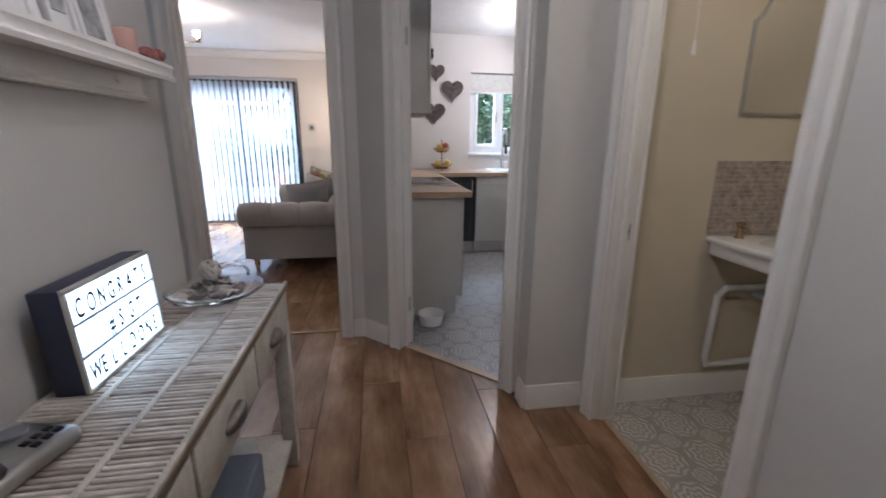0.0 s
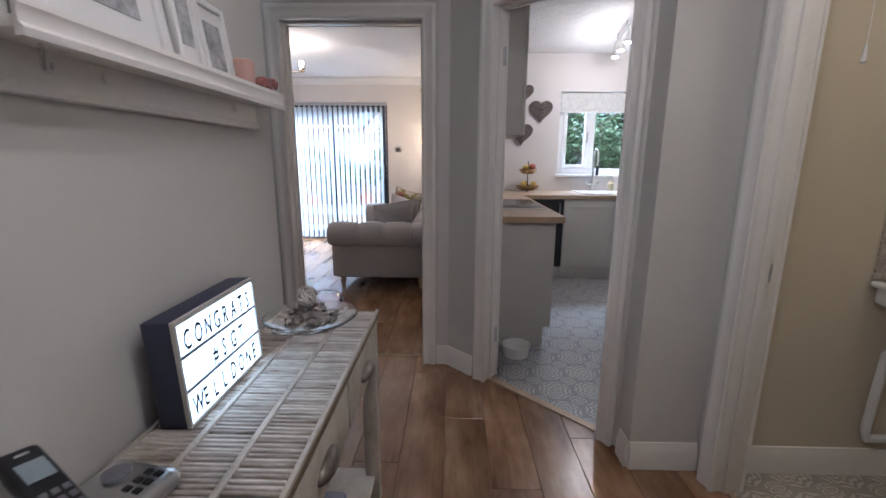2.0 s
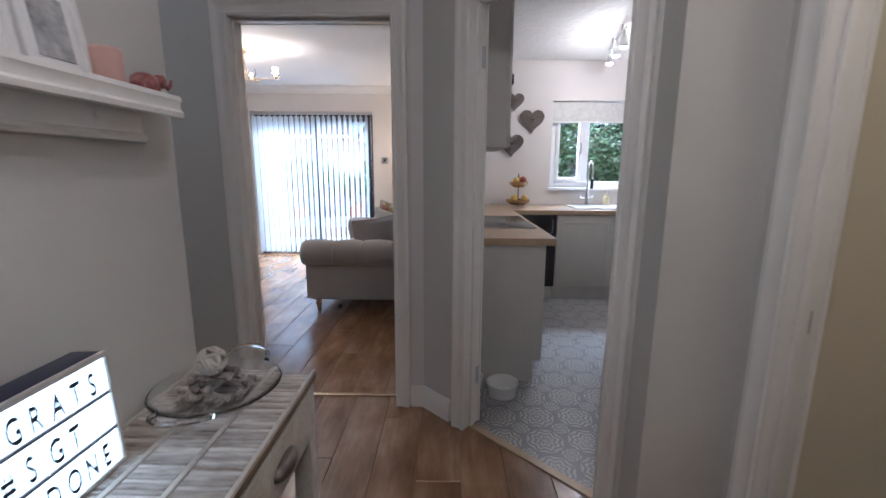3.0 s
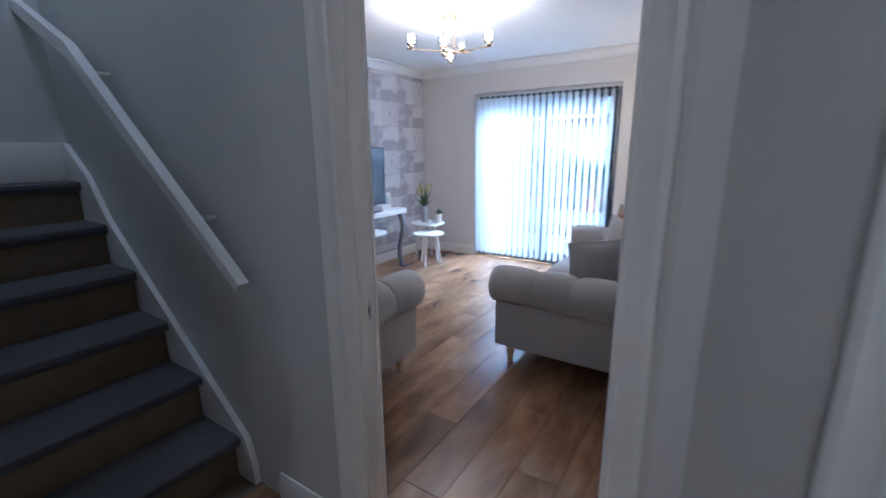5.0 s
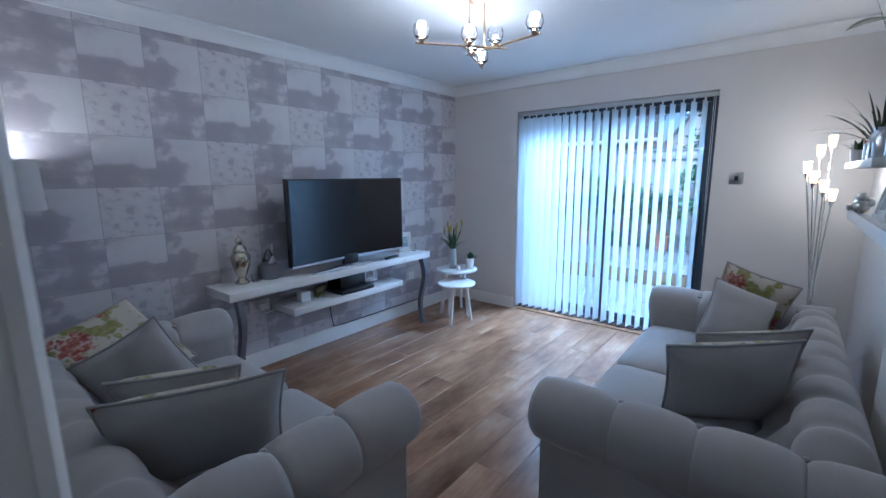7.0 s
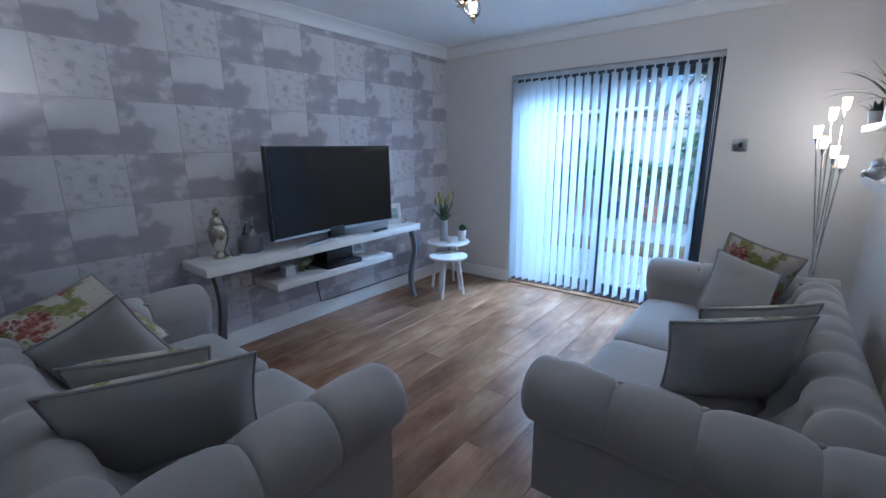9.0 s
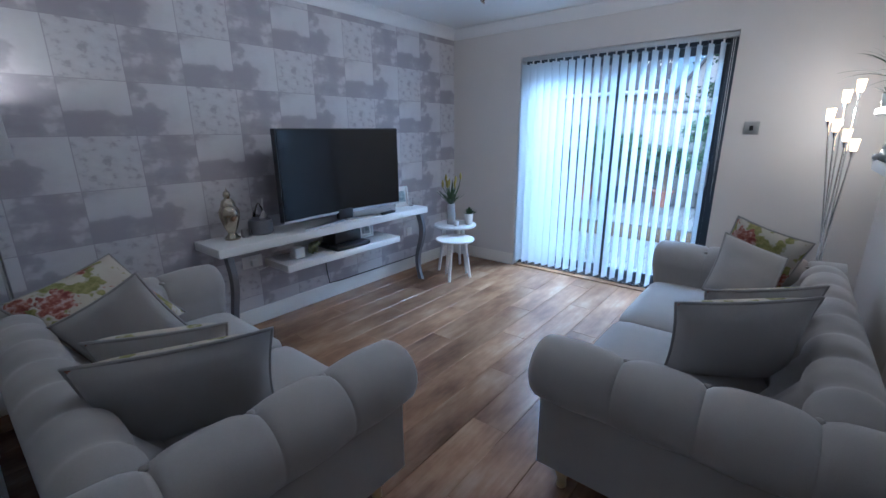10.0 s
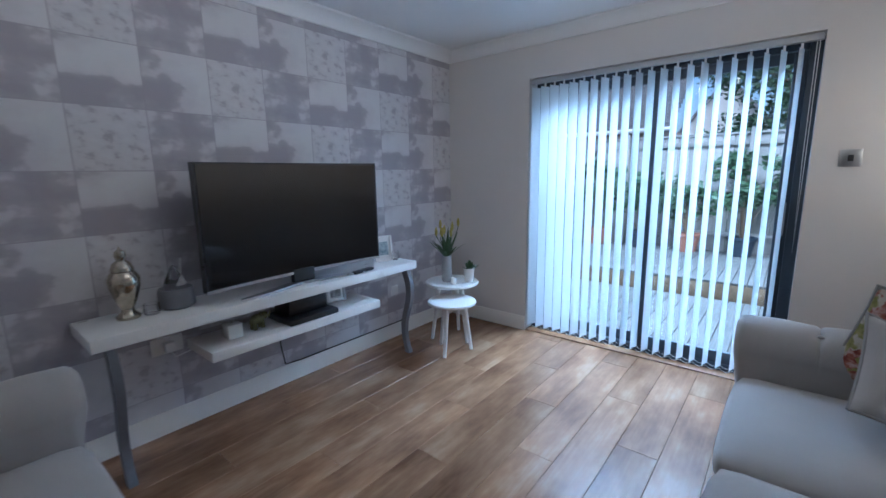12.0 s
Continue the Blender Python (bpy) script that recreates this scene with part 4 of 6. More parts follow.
# wall switch
sw = thing("light_switch", "brushed steel wall switch plate beside the patio door", "switch")
part("plate", boxed(-0.145, 7.428, 1.355, -0.055, 7.437, 1.445, 0.003), M_SILVER, sw)
part("rocker", boxed(-0.112, 7.424, 1.383, -0.088, 7.429, 1.417, 0.002), M_BLACK, sw)

# ---- lounge lamps ----
M_BULB = glow("lit_bulb", (1.0, 0.83, 0.62), 28)
M_TULIP = glow("lit_frosted_glass", (1.0, 0.66, 0.32), 3.0)
lamp = thing("ceiling_light", "chrome ceiling light with six clear glass cups on three crossed bars", "ceiling light", pose(-1.175, 5.53, 0))
part("canopy", turned([(0.055, 2.36), (0.062, 2.365), (0.062, 2.395), (0.05, 2.3995), (0.0, 2.3995)], 28), M_BRASS, lamp)
for x, y in ((-0.035, -0.04), (0.05, -0.02)):
    part("rod", bar([(x, y, 2.11), (x, y, 2.365)], 0.006), M_BRASS, lamp)
CUPS = []
for ang in (112, 232, 352):
    d_ = Vector((math.cos(radians(ang)), math.sin(radians(ang)), 0))
    e_ = Vector((-d_.y, d_.x, 0)) * 0.055
    lift = Vector((0, 0, 2.105 + 0.011 * (ang // 120)))
    part("cross_bar", bar([e_ - d_ * 0.14 + lift, e_ + d_ * 0.36 + lift], 0.006), M_BRASS, lamp)
    CUPS += [tuple(e_ + d_ * 0.325 + lift), tuple(e_ + d_ * 0.07 + lift)]
for i, (x, y, z) in enumerate(CUPS):
    part("holder", turned([(0.006, -0.005), (0.014, 0.004), (0.018, 0.018), (0.010, 0.022), (0.0, 0.022)], 14, (x, y, z)), M_BRASS, lamp)
    cup = turned([(0.018, 0.016), (0.036, 0.030), (0.045, 0.055), (0.042, 0.085), (0.036, 0.096), (0.033, 0.095), (0.039, 0.076), (0.041, 0.055), (0.031, 0.033), (0.0, 0.021)], 12, (x, y, z))
    ob = part("glass_cup", cup, M_GLASS, lamp, "faceted clear glass cup")
    ob.visible_shadow = False
    if i != 3:
        part("bulb", turned([(0.005, 0.022), (0.014, 0.032), (0.017, 0.045), (0.012, 0.058), (0.0, 0.062)], 12, (x, y, z)), M_BULB, lamp, "lit bulb")
for x, y, z in (CUPS[0], CUPS[2], CUPS[3], CUPS[4]):
    bulb_light("ceiling_bulb", (-1.175 + x, 5.53 + y, z + 0.085), 3.0)

fl = thing("floor_lamp", "slender chrome floor lamp with six lit tulip glasses", "floor lamp", pose(0.40, 7.0, 0))
part("base", turned([(0.13, 0.0), (0.13, 0.012), (0.10, 0.02), (0.02, 0.028), (0.0, 0.028)], 32), M_CHROME, fl)
TIPS = [(-0.105, -0.02, 1.43), (-0.07, -0.06, 1.37), (-0.05, 0.03, 1.53), (-0.015, -0.03, 1.315), (0.03, 0.02, 1.26), (0.0, 0.05, 1.585)]
for k, (x, y, z) in enumerate(TIPS):
    a = radians(60 * k)
    p0 = Vector((0.012 * math.cos(a), 0.012 * math.sin(a), 0.02))
    p1 = Vector((0.02 * math.cos(a), 0.02 * math.sin(a), 0.62))
    p2 = Vector((x * 0.55, y * 0.55, z * 0.72))
    p3 = Vector((x, y, z))
    pts = [p0 * (1 - t) ** 3 + p1 * 3 * t * (1 - t) ** 2 + p2 * 3 * t * t * (1 - t) + p3 * t ** 3 for t in (i / 14 for i in range(15))]
    part("stem", bar(pts, 0.005, 8), M_CHROME, fl)
    part("cup", turned([(0.006, -0.03), (0.012, -0.01), (0.016, 0.005), (0.0, 0.006)], 12, (x, y, z)), M_CHROME, fl)
    part("glass", turned([(0.012, 0.0), (0.018, 0.02), (0.019, 0.04), (0.022, 0.075), (0.019, 0.074), (0.0, 0.03)], 12, (x, y, z)), M_TULIP, fl, "lit frosted tulip glass")
for i in (0, 1, 3):
    x, y, z = TIPS[i]
    bulb_light("floor_lamp_bulb", (0.40 + x, 7.0 + y, z + 0.12), 2.0, (1.0, 0.76, 0.48))

sl = thing("standard_lamp", "chrome ring floor lamp with a pale grey drum shade", "floor lamp", pose(-2.645, 3.74, 0))
part("base", turned([(0.105, 0.0), (0.105, 0.015), (0.02, 0.025), (0.0, 0.025)], 32), M_CHROME, sl)
part("pole", bar([(0, 0, 0.02), (0, 0, 0.95)], 0.010), M_CHROME, sl)
for k in range(3):
    pts = [(0.045 * math.cos(radians(a)), 0.0, 0.99 + 0.085 * k + 0.045 * math.sin(radians(a))) for a in range(0, 361, 20)]
    part("ring", bar(pts, 0.006), M_CHROME, sl, "chrome ring")
part("upper_pole", bar([(0, 0, 1.205), (0, 0, 1.42)], 0.008), M_CHROME, sl)
part("shade", turned([(0.140, 1.29), (0.142, 1.29), (0.134, 1.53), (0.132, 1.53), (0.138, 1.29)], 40), M_SHADE, sl, "pale grey drum shade")
part("bulb", turned([(0.012, 1.40), (0.03, 1.43), (0.028, 1.47), (0.0, 1.49)], 12), M_BULB, sl)
bulb_light("standard_lamp_bulb", (-2.645, 3.74, 1.50), 4.2, (1.0, 0.78, 0.52))

# ---- garden ----
structure("ground", boxed(-60, 7.72, -0.9, 60, 160, -0.42, 0), mat("lawn_and_soil", (0.09, 0.11, 0.05), 0.95, vary=0.4, scale=3), "dull green garden ground")
deck = thing("pavement_deck", "weathered grey timber decking outside the patio door", "decking", kind="structure")
part("deck_base", boxed(-4.2, 7.75, -0.35, 1.0, 12.1, -0.17, 0), M_STEM, deck)
dme = finish("board", boxed(-0.069, 0, -0.028, 0.069, 2.1, 0, 0.004), M_DECK)
for k in range(34):
    b0 = new("board", dme)
    b0.parent = deck
    b0.matrix_world = pose(-4.0 + k * 0.145, 7.76, -0.12, 0, 0, 0)
part("step_riser", boxed(-4.1, 9.90, -0.16, 0.92, 9.94, 0.055, 0.004), M_STEM, deck, "dark edge of the raised deck")
part("upper_base", boxed(-4.1, 9.95, -0.17, 0.92, 12.0, 0.052, 0), M_STEM, deck)
for k in range(34):
    b0 = new("board", dme)
    b0.parent = deck
    b0.matrix_world = pose(-4.0 + k * 0.145, 9.90, 0.085, 0, 0, 0)
fence = thing("fence", "weathered grey close-board timber fence", "fence")
fme = finish("fence_board", boxed(-0.073, -0.008, -0.2, 0.073, 0.008, 1.86, 0.003), M_FENCE)
for k in range(66):
    b0 = new("board", fme)
    b0.parent = fence
    b0.matrix_world = pose(-7.2 + k * 0.152, 12.2 + random.uniform(-0.004, 0.004), random.uniform(-0.012, 0.012), 0, 0, random.uniform(-2, 2))
for z in (0.3, 1.0, 1.7):
    part("fence_rail", boxed(-7.3, 12.15, z, 2.9, 12.19, z + 0.07, 0.004), M_FENCE, fence)
part("capping", boxed(-7.3, 12.16, 1.86, 2.9, 12.24, 1.89, 0.004), M_FENCE, fence)
for x in (-6.2, -4.4, -2.6, -0.8, 1.0):
    part("post", boxed(x - 0.05, 12.10, -0.4, x + 0.05, 12.15, 1.95, 0.006), M_FENCE, fence)

house = thing("neighbour_house", "neighbouring house with a grey tiled roof beyond the fence", "house")
M_BRICK = mat("pale_brick", (0.36, 0.27, 0.21), 0.9, vary=0.2, scale=8)
M_TILE = mat("grey_roof_tile", (0.20, 0.19, 0.19), 0.8, vary=0.2, scale=8)
part("wall", boxed(-11, 18.0, -0.4, -3.4, 24, 2.55, 0), M_BRICK, house)
rf = bmesh.new()
for k in range(16):
    y0, z0 = 17.7 + k * 0.21, 2.5 + k * 0.15
    for j in range(27):
        box(rf, -11.2 + j * 0.30, y0, z0, -11.2 + j * 0.30 + 0.29, y0 + 0.26, z0 + 0.045)
    box(rf, -11.2, y0 + 0.02, z0 - 0.10, -3.1, y0 + 0.28, z0 - 0.004)
part("roof", rf, M_TILE, house, "grey tiled roof slope")
part("gutter", bar([(-11.2, 17.66, 2.46), (-3.0, 17.66, 2.46)], 0.06), M_UPVC, house)
house2 = thing("neighbour_house", "pale gable end of a further house", "house")
g_ = prism(bmesh.new(), [(-3.6, -0.4), (-0.9, -0.4), (-0.9, 2.6), (-2.25, 4.3), (-3.6, 2.6)], 22, 26, "y")
part("wall", g_, mat("pale_render", (0.62, 0.60, 0.56), 0.9, vary=0.06), house2)
for s in (-1, 1):
    part("roof_slope", prism(bmesh.new(), [(-2.25, 4.42), (-2.25 + s * 1.6, 2.42), (-2.25 + s * 1.6, 2.30), (-2.25, 4.30)], 21.8, 26.2, "y"), M_TILE, house2)


def leaf_cloud(n, places, spread, size, seed, squash=1.0):
    """Many small pointed leaves gathered round the given places."""
    rnd = random.Random(seed)
    bm_ = bmesh.new()
    for _ in range(n):
        c = rnd.choice(places)
        while True:
            p = Vector((rnd.uniform(-1, 1), rnd.uniform(-1, 1), rnd.uniform(-1, 1)))
            if p.length <= 1:
                break
        p = Vector(c) + Vector((p.x, p.y, p.z * squash)) * spread * rnd.uniform(0.5, 1.1)
        l = size * rnd.uniform(0.6, 1.3)
        d = Vector((rnd.uniform(-1, 1), rnd.uniform(-1, 1), rnd.uniform(-0.8, 0.6))).normalized()
        sd = d.cross(Vector((rnd.uniform(-1, 1), rnd.uniform(-1, 1), rnd.uniform(-1, 1)))).normalized()
        up = d.cross(sd)
        a, t_ = bm_.verts.new(p), bm_.verts.new(p + d * l)
        m1, m2 = bm_.verts.new(p + d * l * 0.5 + sd * l * 0.28 - up * l * 0.05), bm_.verts.new(p + d * l * 0.5 - sd * l * 0.28 - up * l * 0.05)
        bm_.faces.new((a, m1, t_))
        bm_.faces.new((a, t_, m2))
    return bm_


def tree(x, y, ground, trunk_h, r, h, seed, label, leaf=0.11, n=9000, squash=1.0):
    rnd = random.Random(seed)
    root = thing("tree", label, "tree", pose(x, y, ground))
    part("trunk", bar([(0, 0, 0), (0.04, 0.02, trunk_h * 0.5), (0.0, 0.0, trunk_h), (0.02, 0, trunk_h + h * 0.5)], 0.12, 10, 0.03), M_STEM, root)
    tips = []
    for k in range(26):
        a = rnd.uniform(0, 2 * math.pi)
        z = trunk_h * 0.7 + rnd.uniform(0.0, 1.0) * h
        rr = r * rnd.uniform(0.3, 1.0) * (1 - 0.55 * max(0, (z - trunk_h) / h))
        tip = (rr * math.cos(a), rr * math.sin(a), z + 0.2)
        part("limb", bar([(0, 0, z - 0.25), (tip[0] * 0.5, tip[1] * 0.5, z + 0.02), tip], 0.035, 6, 0.008), M_STEM, root)
        tips.append(tip)
    part("crown", leaf_cloud(n, tips, r * 0.42, leaf, seed, squash), M_LEAF, root, "loose crown of small leaves")
    return root


tree(-0.5, 14.5, -0.4, 1.6, 1.5, 3.2, 3, "leafy garden tree behind the fence")
tree(2.0, 15.5, -0.4, 1.4, 1.7, 3.6, 4, "leafy garden tree behind the fence")
for i, (x, y, r) in enumerate(((1.7, 8.6, 0.9), (2.6, 8.4, 0.95), (3.6, 8.8, 1.0), (4.6, 9.0, 1.0))):
    tree(x + 0.5, y + 0.3, -0.4, 0.5, r, 2.6, 20 + i, "dense green conifer outside the kitchen window", 0.075, 11000)


def bush(x, y, z, r, h, seed, label, leaf=0.09, n=1300):
    rnd = random.Random(seed)
    root = thing("shrub", label, "shrub", pose(x, y, z), "border shrubs")
    tips = []
    for k in range(14):
        a, q = rnd.uniform(0, 6.28), rnd.uniform(0.2, 1.0)
        tip = (r * q * math.cos(a), r * q * math.sin(a), h * rnd.uniform(0.45, 1.0))
        tips.append(tip)
        part("stem", bar([(0, 0, 0), (tip[0] * 0.4, tip[1] * 0.4, tip[2] * 0.6), tip], 0.010, 5, 0.004), M_STEM, root)
    part("foliage", leaf_cloud(n, tips, r * 0.4, leaf, seed), M_LEAF, root)


M_POT = mat("terracotta", (0.30, 0.13, 0.08), 0.85, vary=0.2)
for i, x in enumerate((-3.6, -2.9, -2.2, -1.5, -0.8, -0.1, 0.6)):
    bush(x, 11.75, 0.30, 0.30 + 0.08 * (i % 3), 0.75 + 0.25 * ((i * 2) % 3), 40 + i, "green border shrub in a pot by the fence")
    tub = thing("plant_pot", "plant pot standing on the raised deck", "plant pot", pose(x, 11.75, 0.086), "deck plant pots")
    part("pot", turned([(0.13, 0.0), (0.17, 0.24), (0.19, 0.25), (0.19, 0.28), (0.165, 0.28), (0.15, 0.24), (0.0, 0.23)], 20), M_POT if i % 2 else M_ANTHRACITE, tub)

# ---- picture shelves on the lounge wall ----
shelf_u = thing("wall_shelf", "white floating shelf crowded with plants and glass", "shelf")
part("board", boxed(0.43, 5.57, 1.455, 0.638, 6.50, 1.485, 0.003), M_WHITE, shelf_u)
shelf_l = thing("wall_shelf", "white picture ledge holding frames and a small ornament", "shelf")
part("board", boxed(0.47, 5.20, 1.215, 0.638, 6.45, 1.235, 0.003), M_WHITE, shelf_l)
part("lip", boxed(0.462, 5.20, 1.205, 0.4695, 6.45, 1.255, 0.002), M_WHITE, shelf_l)


def blade(bm_, root, head, length, lift, width, droop):
    """Long arching leaf."""
    d = Vector((math.cos(head), math.sin(head), 0))
    sd = Vector((-d.y, d.x, 0))
    prev = None
    for i in range(8):
        t = i / 7
        p = Vector(root) + d * length * t * math.cos(lift) + Vector((0, 0, length * (t * math.sin(lift) - droop * t * t)))
        w = width * math.sin(math.pi * min(1.0, 0.12 + 0.88 * t)) + 0.0006
        cur = (bm_.verts.new(p - sd * w), bm_.verts.new(p + Vector((0, 0, -w * 0.5))), bm_.verts.new(p + sd * w))
        if prev:
            bm_.faces.new((prev[0], prev[1], cur[1], cur[0]))
            bm_.faces.new((prev[1], prev[2], cur[2], cur[1]))
        prev = cur
    return bm_


def pot_plant(name, m, pot_r, pot_h, pot_mat, blades, length, width, droop, seed, label, leaf_mat, spread=(0.5, 1.4)):
    rnd = random.Random(seed)
    root = thing(name, label, "plant", m)
    part("pot", turned([(pot_r * 0.78, 0.0), (pot_r, pot_h), (pot_r * 0.9, pot_h), (pot_r * 0.85, pot_h * 0.9), (0.0, pot_h * 0.88)], 24), pot_mat, root)
    bm_ = bmesh.new()
    for k in range(blades):
        blade(bm_, (rnd.uniform(-1, 1) * pot_r * 0.4, rnd.uniform(-1, 1) * pot_r * 0.4, pot_h * 0.86), rnd.uniform(0, 6.28), length * rnd.uniform(0.6, 1.1), rnd.uniform(*spread), width * rnd.uniform(0.7, 1.2), droop * rnd.uniform(0.4, 1.2))
    part("leaves", bm_, leaf_mat, root, angle=80)
    return root


M_DARKLEAF = mat("dark_strap_leaf", (0.05, 0.075, 0.035), 0.45, vary=0.4, scale=20)
M_PINKPOT = mat("red_pot", (0.28, 0.06, 0.05), 0.5, vary=0.15)
pot_plant("spider_plant", pose(0.52, 6.40, 1.486), 0.045, 0.10, M_PINKPOT, 40, 0.36, 0.0045, 0.45, 5, "spiky dark strap-leaved plant in a small red pot", M_DARKLEAF)
pot_plant("small_plant", pose(0.47, 6.45, 1.486), 0.035, 0.06, M_CERAMIC, 16, 0.09, 0.008, 0.2, 6, "small dark succulent in a white pot", M_DARKLEAF)
vs = thing("glass_vase", "tall clear glass vase holding a broad green leaf", "vase", pose(0.55, 5.80, 1.486))
part("glass", turned([(0.05, 0.0), (0.055, 0.01), (0.045, 0.15), (0.06, 0.38), (0.056, 0.38), (0.041, 0.15), (0.05, 0.015), (0.0, 0.014)], 24), M_GLASS, vs).visible_shadow = False
bm = bmesh.new()
blade(bm, (0, 0, 0.12), 2.6, 0.55, 1.25, 0.004, 0.05)
blade(bm, (-0.10, 0.06, 0.52), 2.4, 0.17, 0.35, 0.025, 0.35)
part("leaf", bm, M_LEAF, vs, angle=80)
for i, (y, h) in enumerate(((6.26, 0.10), (6.12, 0.14), (5.98, 0.12), (5.66, 0.16))):
    single("glass_jar", turned([(0.03, 0.0), (0.034, 0.006), (0.034, h * 0.75), (0.022, h * 0.9), (0.024, h), (0.0, h)], 18, (0.50, y, 1.486)), M_CHROME if i % 2 else M_SILVER, "small silvered glass jar on the shelf", "jar", group="shelf jars")


def photo_frame(m, w, h, label, border, picture, category="picture frame", b=0.02):
    root = thing("photo_frame", label, category, m)
    for nm, q in (("frame_side", (0, 0, 0, b, 0.018, h)), ("frame_side", (w - b, 0, 0, w, 0.018, h)), ("frame_rail", (b, 0, 0, w - b, 0.018, b)), ("frame_rail", (b, 0, h - b, w - b, 0.018, h))):
        part(nm, boxed(*q, 0.003), border, root)
    part("mount", boxed(b, 0.008, b, w - b, 0.015, h - b, 0.0), M_WHITE, root, "white card mount")
    part("picture", boxed(w * 0.24, 0.0055, h * 0.24, w * 0.76, 0.0079, h * 0.76, 0.0), picture, root, "grey abstract print")
    return root


M_PRINT = mat("grey_print", (0.42, 0.42, 0.43), 0.6, vary=0.6, scale=25, fine=90, second=(0.62, 0.62, 0.62))
M_PRINT_B = mat("blue_print", (0.16, 0.28, 0.36), 0.6, vary=0.5, scale=40, fine=90, second=(0.6, 0.66, 0.68))
for y, h, w in ((6.16, 0.17, 0.13), (5.92, 0.20, 0.15), (5.62, 0.20, 0.16)):
    photo_frame(pose(0.515, y, 1.2365, -12, 0, -78), w, h, "white photo frame leaning on the picture ledge", M_WHITE, M_PRINT)
orn = bmesh.new()
for p, r in (((0, 0, 0.035), 0.035), ((0.03, 0, 0.055), 0.022), ((0, 0, 0.075), 0.026), ((-0.035, 0, 0.03), 0.018), ((0.01, 0.02, 0.09), 0.014)):
    bmesh.ops.create_uvsphere(orn, u_segments=12, v_segments=8, radius=r, matrix=Matrix.Translation(p))
single("ornament", orn, M_SILVER, "small grey ornament on the end of the picture ledge", "ornament", pose(0.50, 6.38, 1.236))

# ---- things on the console ----
urn = thing("silver_urn", "polished antique-silver lidded urn on the console", "urn", pose(-2.665, 4.822, 0.7125))
part("body", turned([(0.048, 0.0), (0.050, 0.012), (0.030, 0.03), (0.026, 0.045), (0.045, 0.09), (0.062, 0.15), (0.064, 0.19), (0.052, 0.215), (0.042, 0.225)], 28), M_URN, urn)
part("lid", turned([(0.046, 0.225), (0.046, 0.235), (0.036, 0.26), (0.018, 0.275), (0.024, 0.295), (0.020, 0.315), (0.006, 0.325), (0.0, 0.345)], 28), M_URN, urn, "domed silver lid with a finial")
single("tealight_glass", turned([(0.030, 0.0), (0.036, 0.01), (0.034, 0.05), (0.030, 0.05), (0.030, 0.012), (0.0, 0.01)], 20, (-2.645, 4.91, 0.7125)), M_GLASS, "small clear tealight glass on the console", "candle holder")
dif = thing("diffuser", "low grey bowl with a pale curved stem", "diffuser", pose(-2.675, 5.03, 0.7125))
part("bowl", turned([(0.070, 0.0), (0.082, 0.01), (0.080, 0.085), (0.074, 0.10), (0.068, 0.10), (0.0, 0.095)], 32), M_STEEL_LEG, dif)
part("stem", bar([(-0.02, 0.02, 0.095), (-0.01, 0.03, 0.16), (-0.02, 0.045, 0.24)], 0.012, 10, 0.004), M_WHITE, dif)
part("cone", turned([(0.060, 0.095), (0.030, 0.17), (0.010, 0.21), (0.0, 0.215)], 24), M_GLASS, dif).visible_shadow = False
photo_frame(pose(-2.645, 6.335, 0.7125, -8, 0, 75), 0.15, 0.19, "white photo frame with a blue picture on the console", M_WHITE, M_PRINT_B)
single("drinking_glass", turned([(0.020, 0.0), (0.024, 0.004), (0.026, 0.07), (0.024, 0.07), (0.021, 0.008), (0.0, 0.007)], 18, (-2.60, 6.49, 0.7125)), M_GLASS, "small clear glass on the console", "glass")
rem = thing("remote_control", "black television remote on the console", "remote control", pose(-2.49, 6.08, 0.7125, 0, 0, 8))
part("case", boxed(-0.022, -0.09, 0.0, 0.022, 0.09, 0.018, 0.006), M_BLACK, rem)
for k in range(4):
    part("button", boxed(-0.012, -0.06 + k * 0.03, 0.0175, 0.012, -0.045 + k * 0.03, 0.020, 0.001), M_STEEL_LEG, rem)
box_ = thing("media_box", "black set-top box on the floating shelf", "set-top box", pose(-2.62, 5.70, 0.4875))
part("tray", boxed(-0.13, -0.17, 0.0, 0.13, 0.17, 0.035, 0.008), M_BLACK, box_)
part("unit", boxed(-0.12, -0.13, 0.036, 0.06, 0.13, 0.135, 0.006), M_BLACK, box_)
can = thing("candle", "white cube candle on the floating shelf", "candle", pose(-2.62, 5.26, 0.4875))
part("wax", boxed(-0.04, -0.04, 0.0, 0.04, 0.04, 0.08, 0.006), M_CERAMIC, can)
part("wick", bar([(0, 0, 0.08), (0.002, 0, 0.09)], 0.001, 5), M_BLACK, can)
photo_frame(pose(-2.70, 5.93, 0.4875, -8, 0, 82), 0.15, 0.14, "small silver-grey framed print on the floating shelf", M_SILVER, M_PRINT)


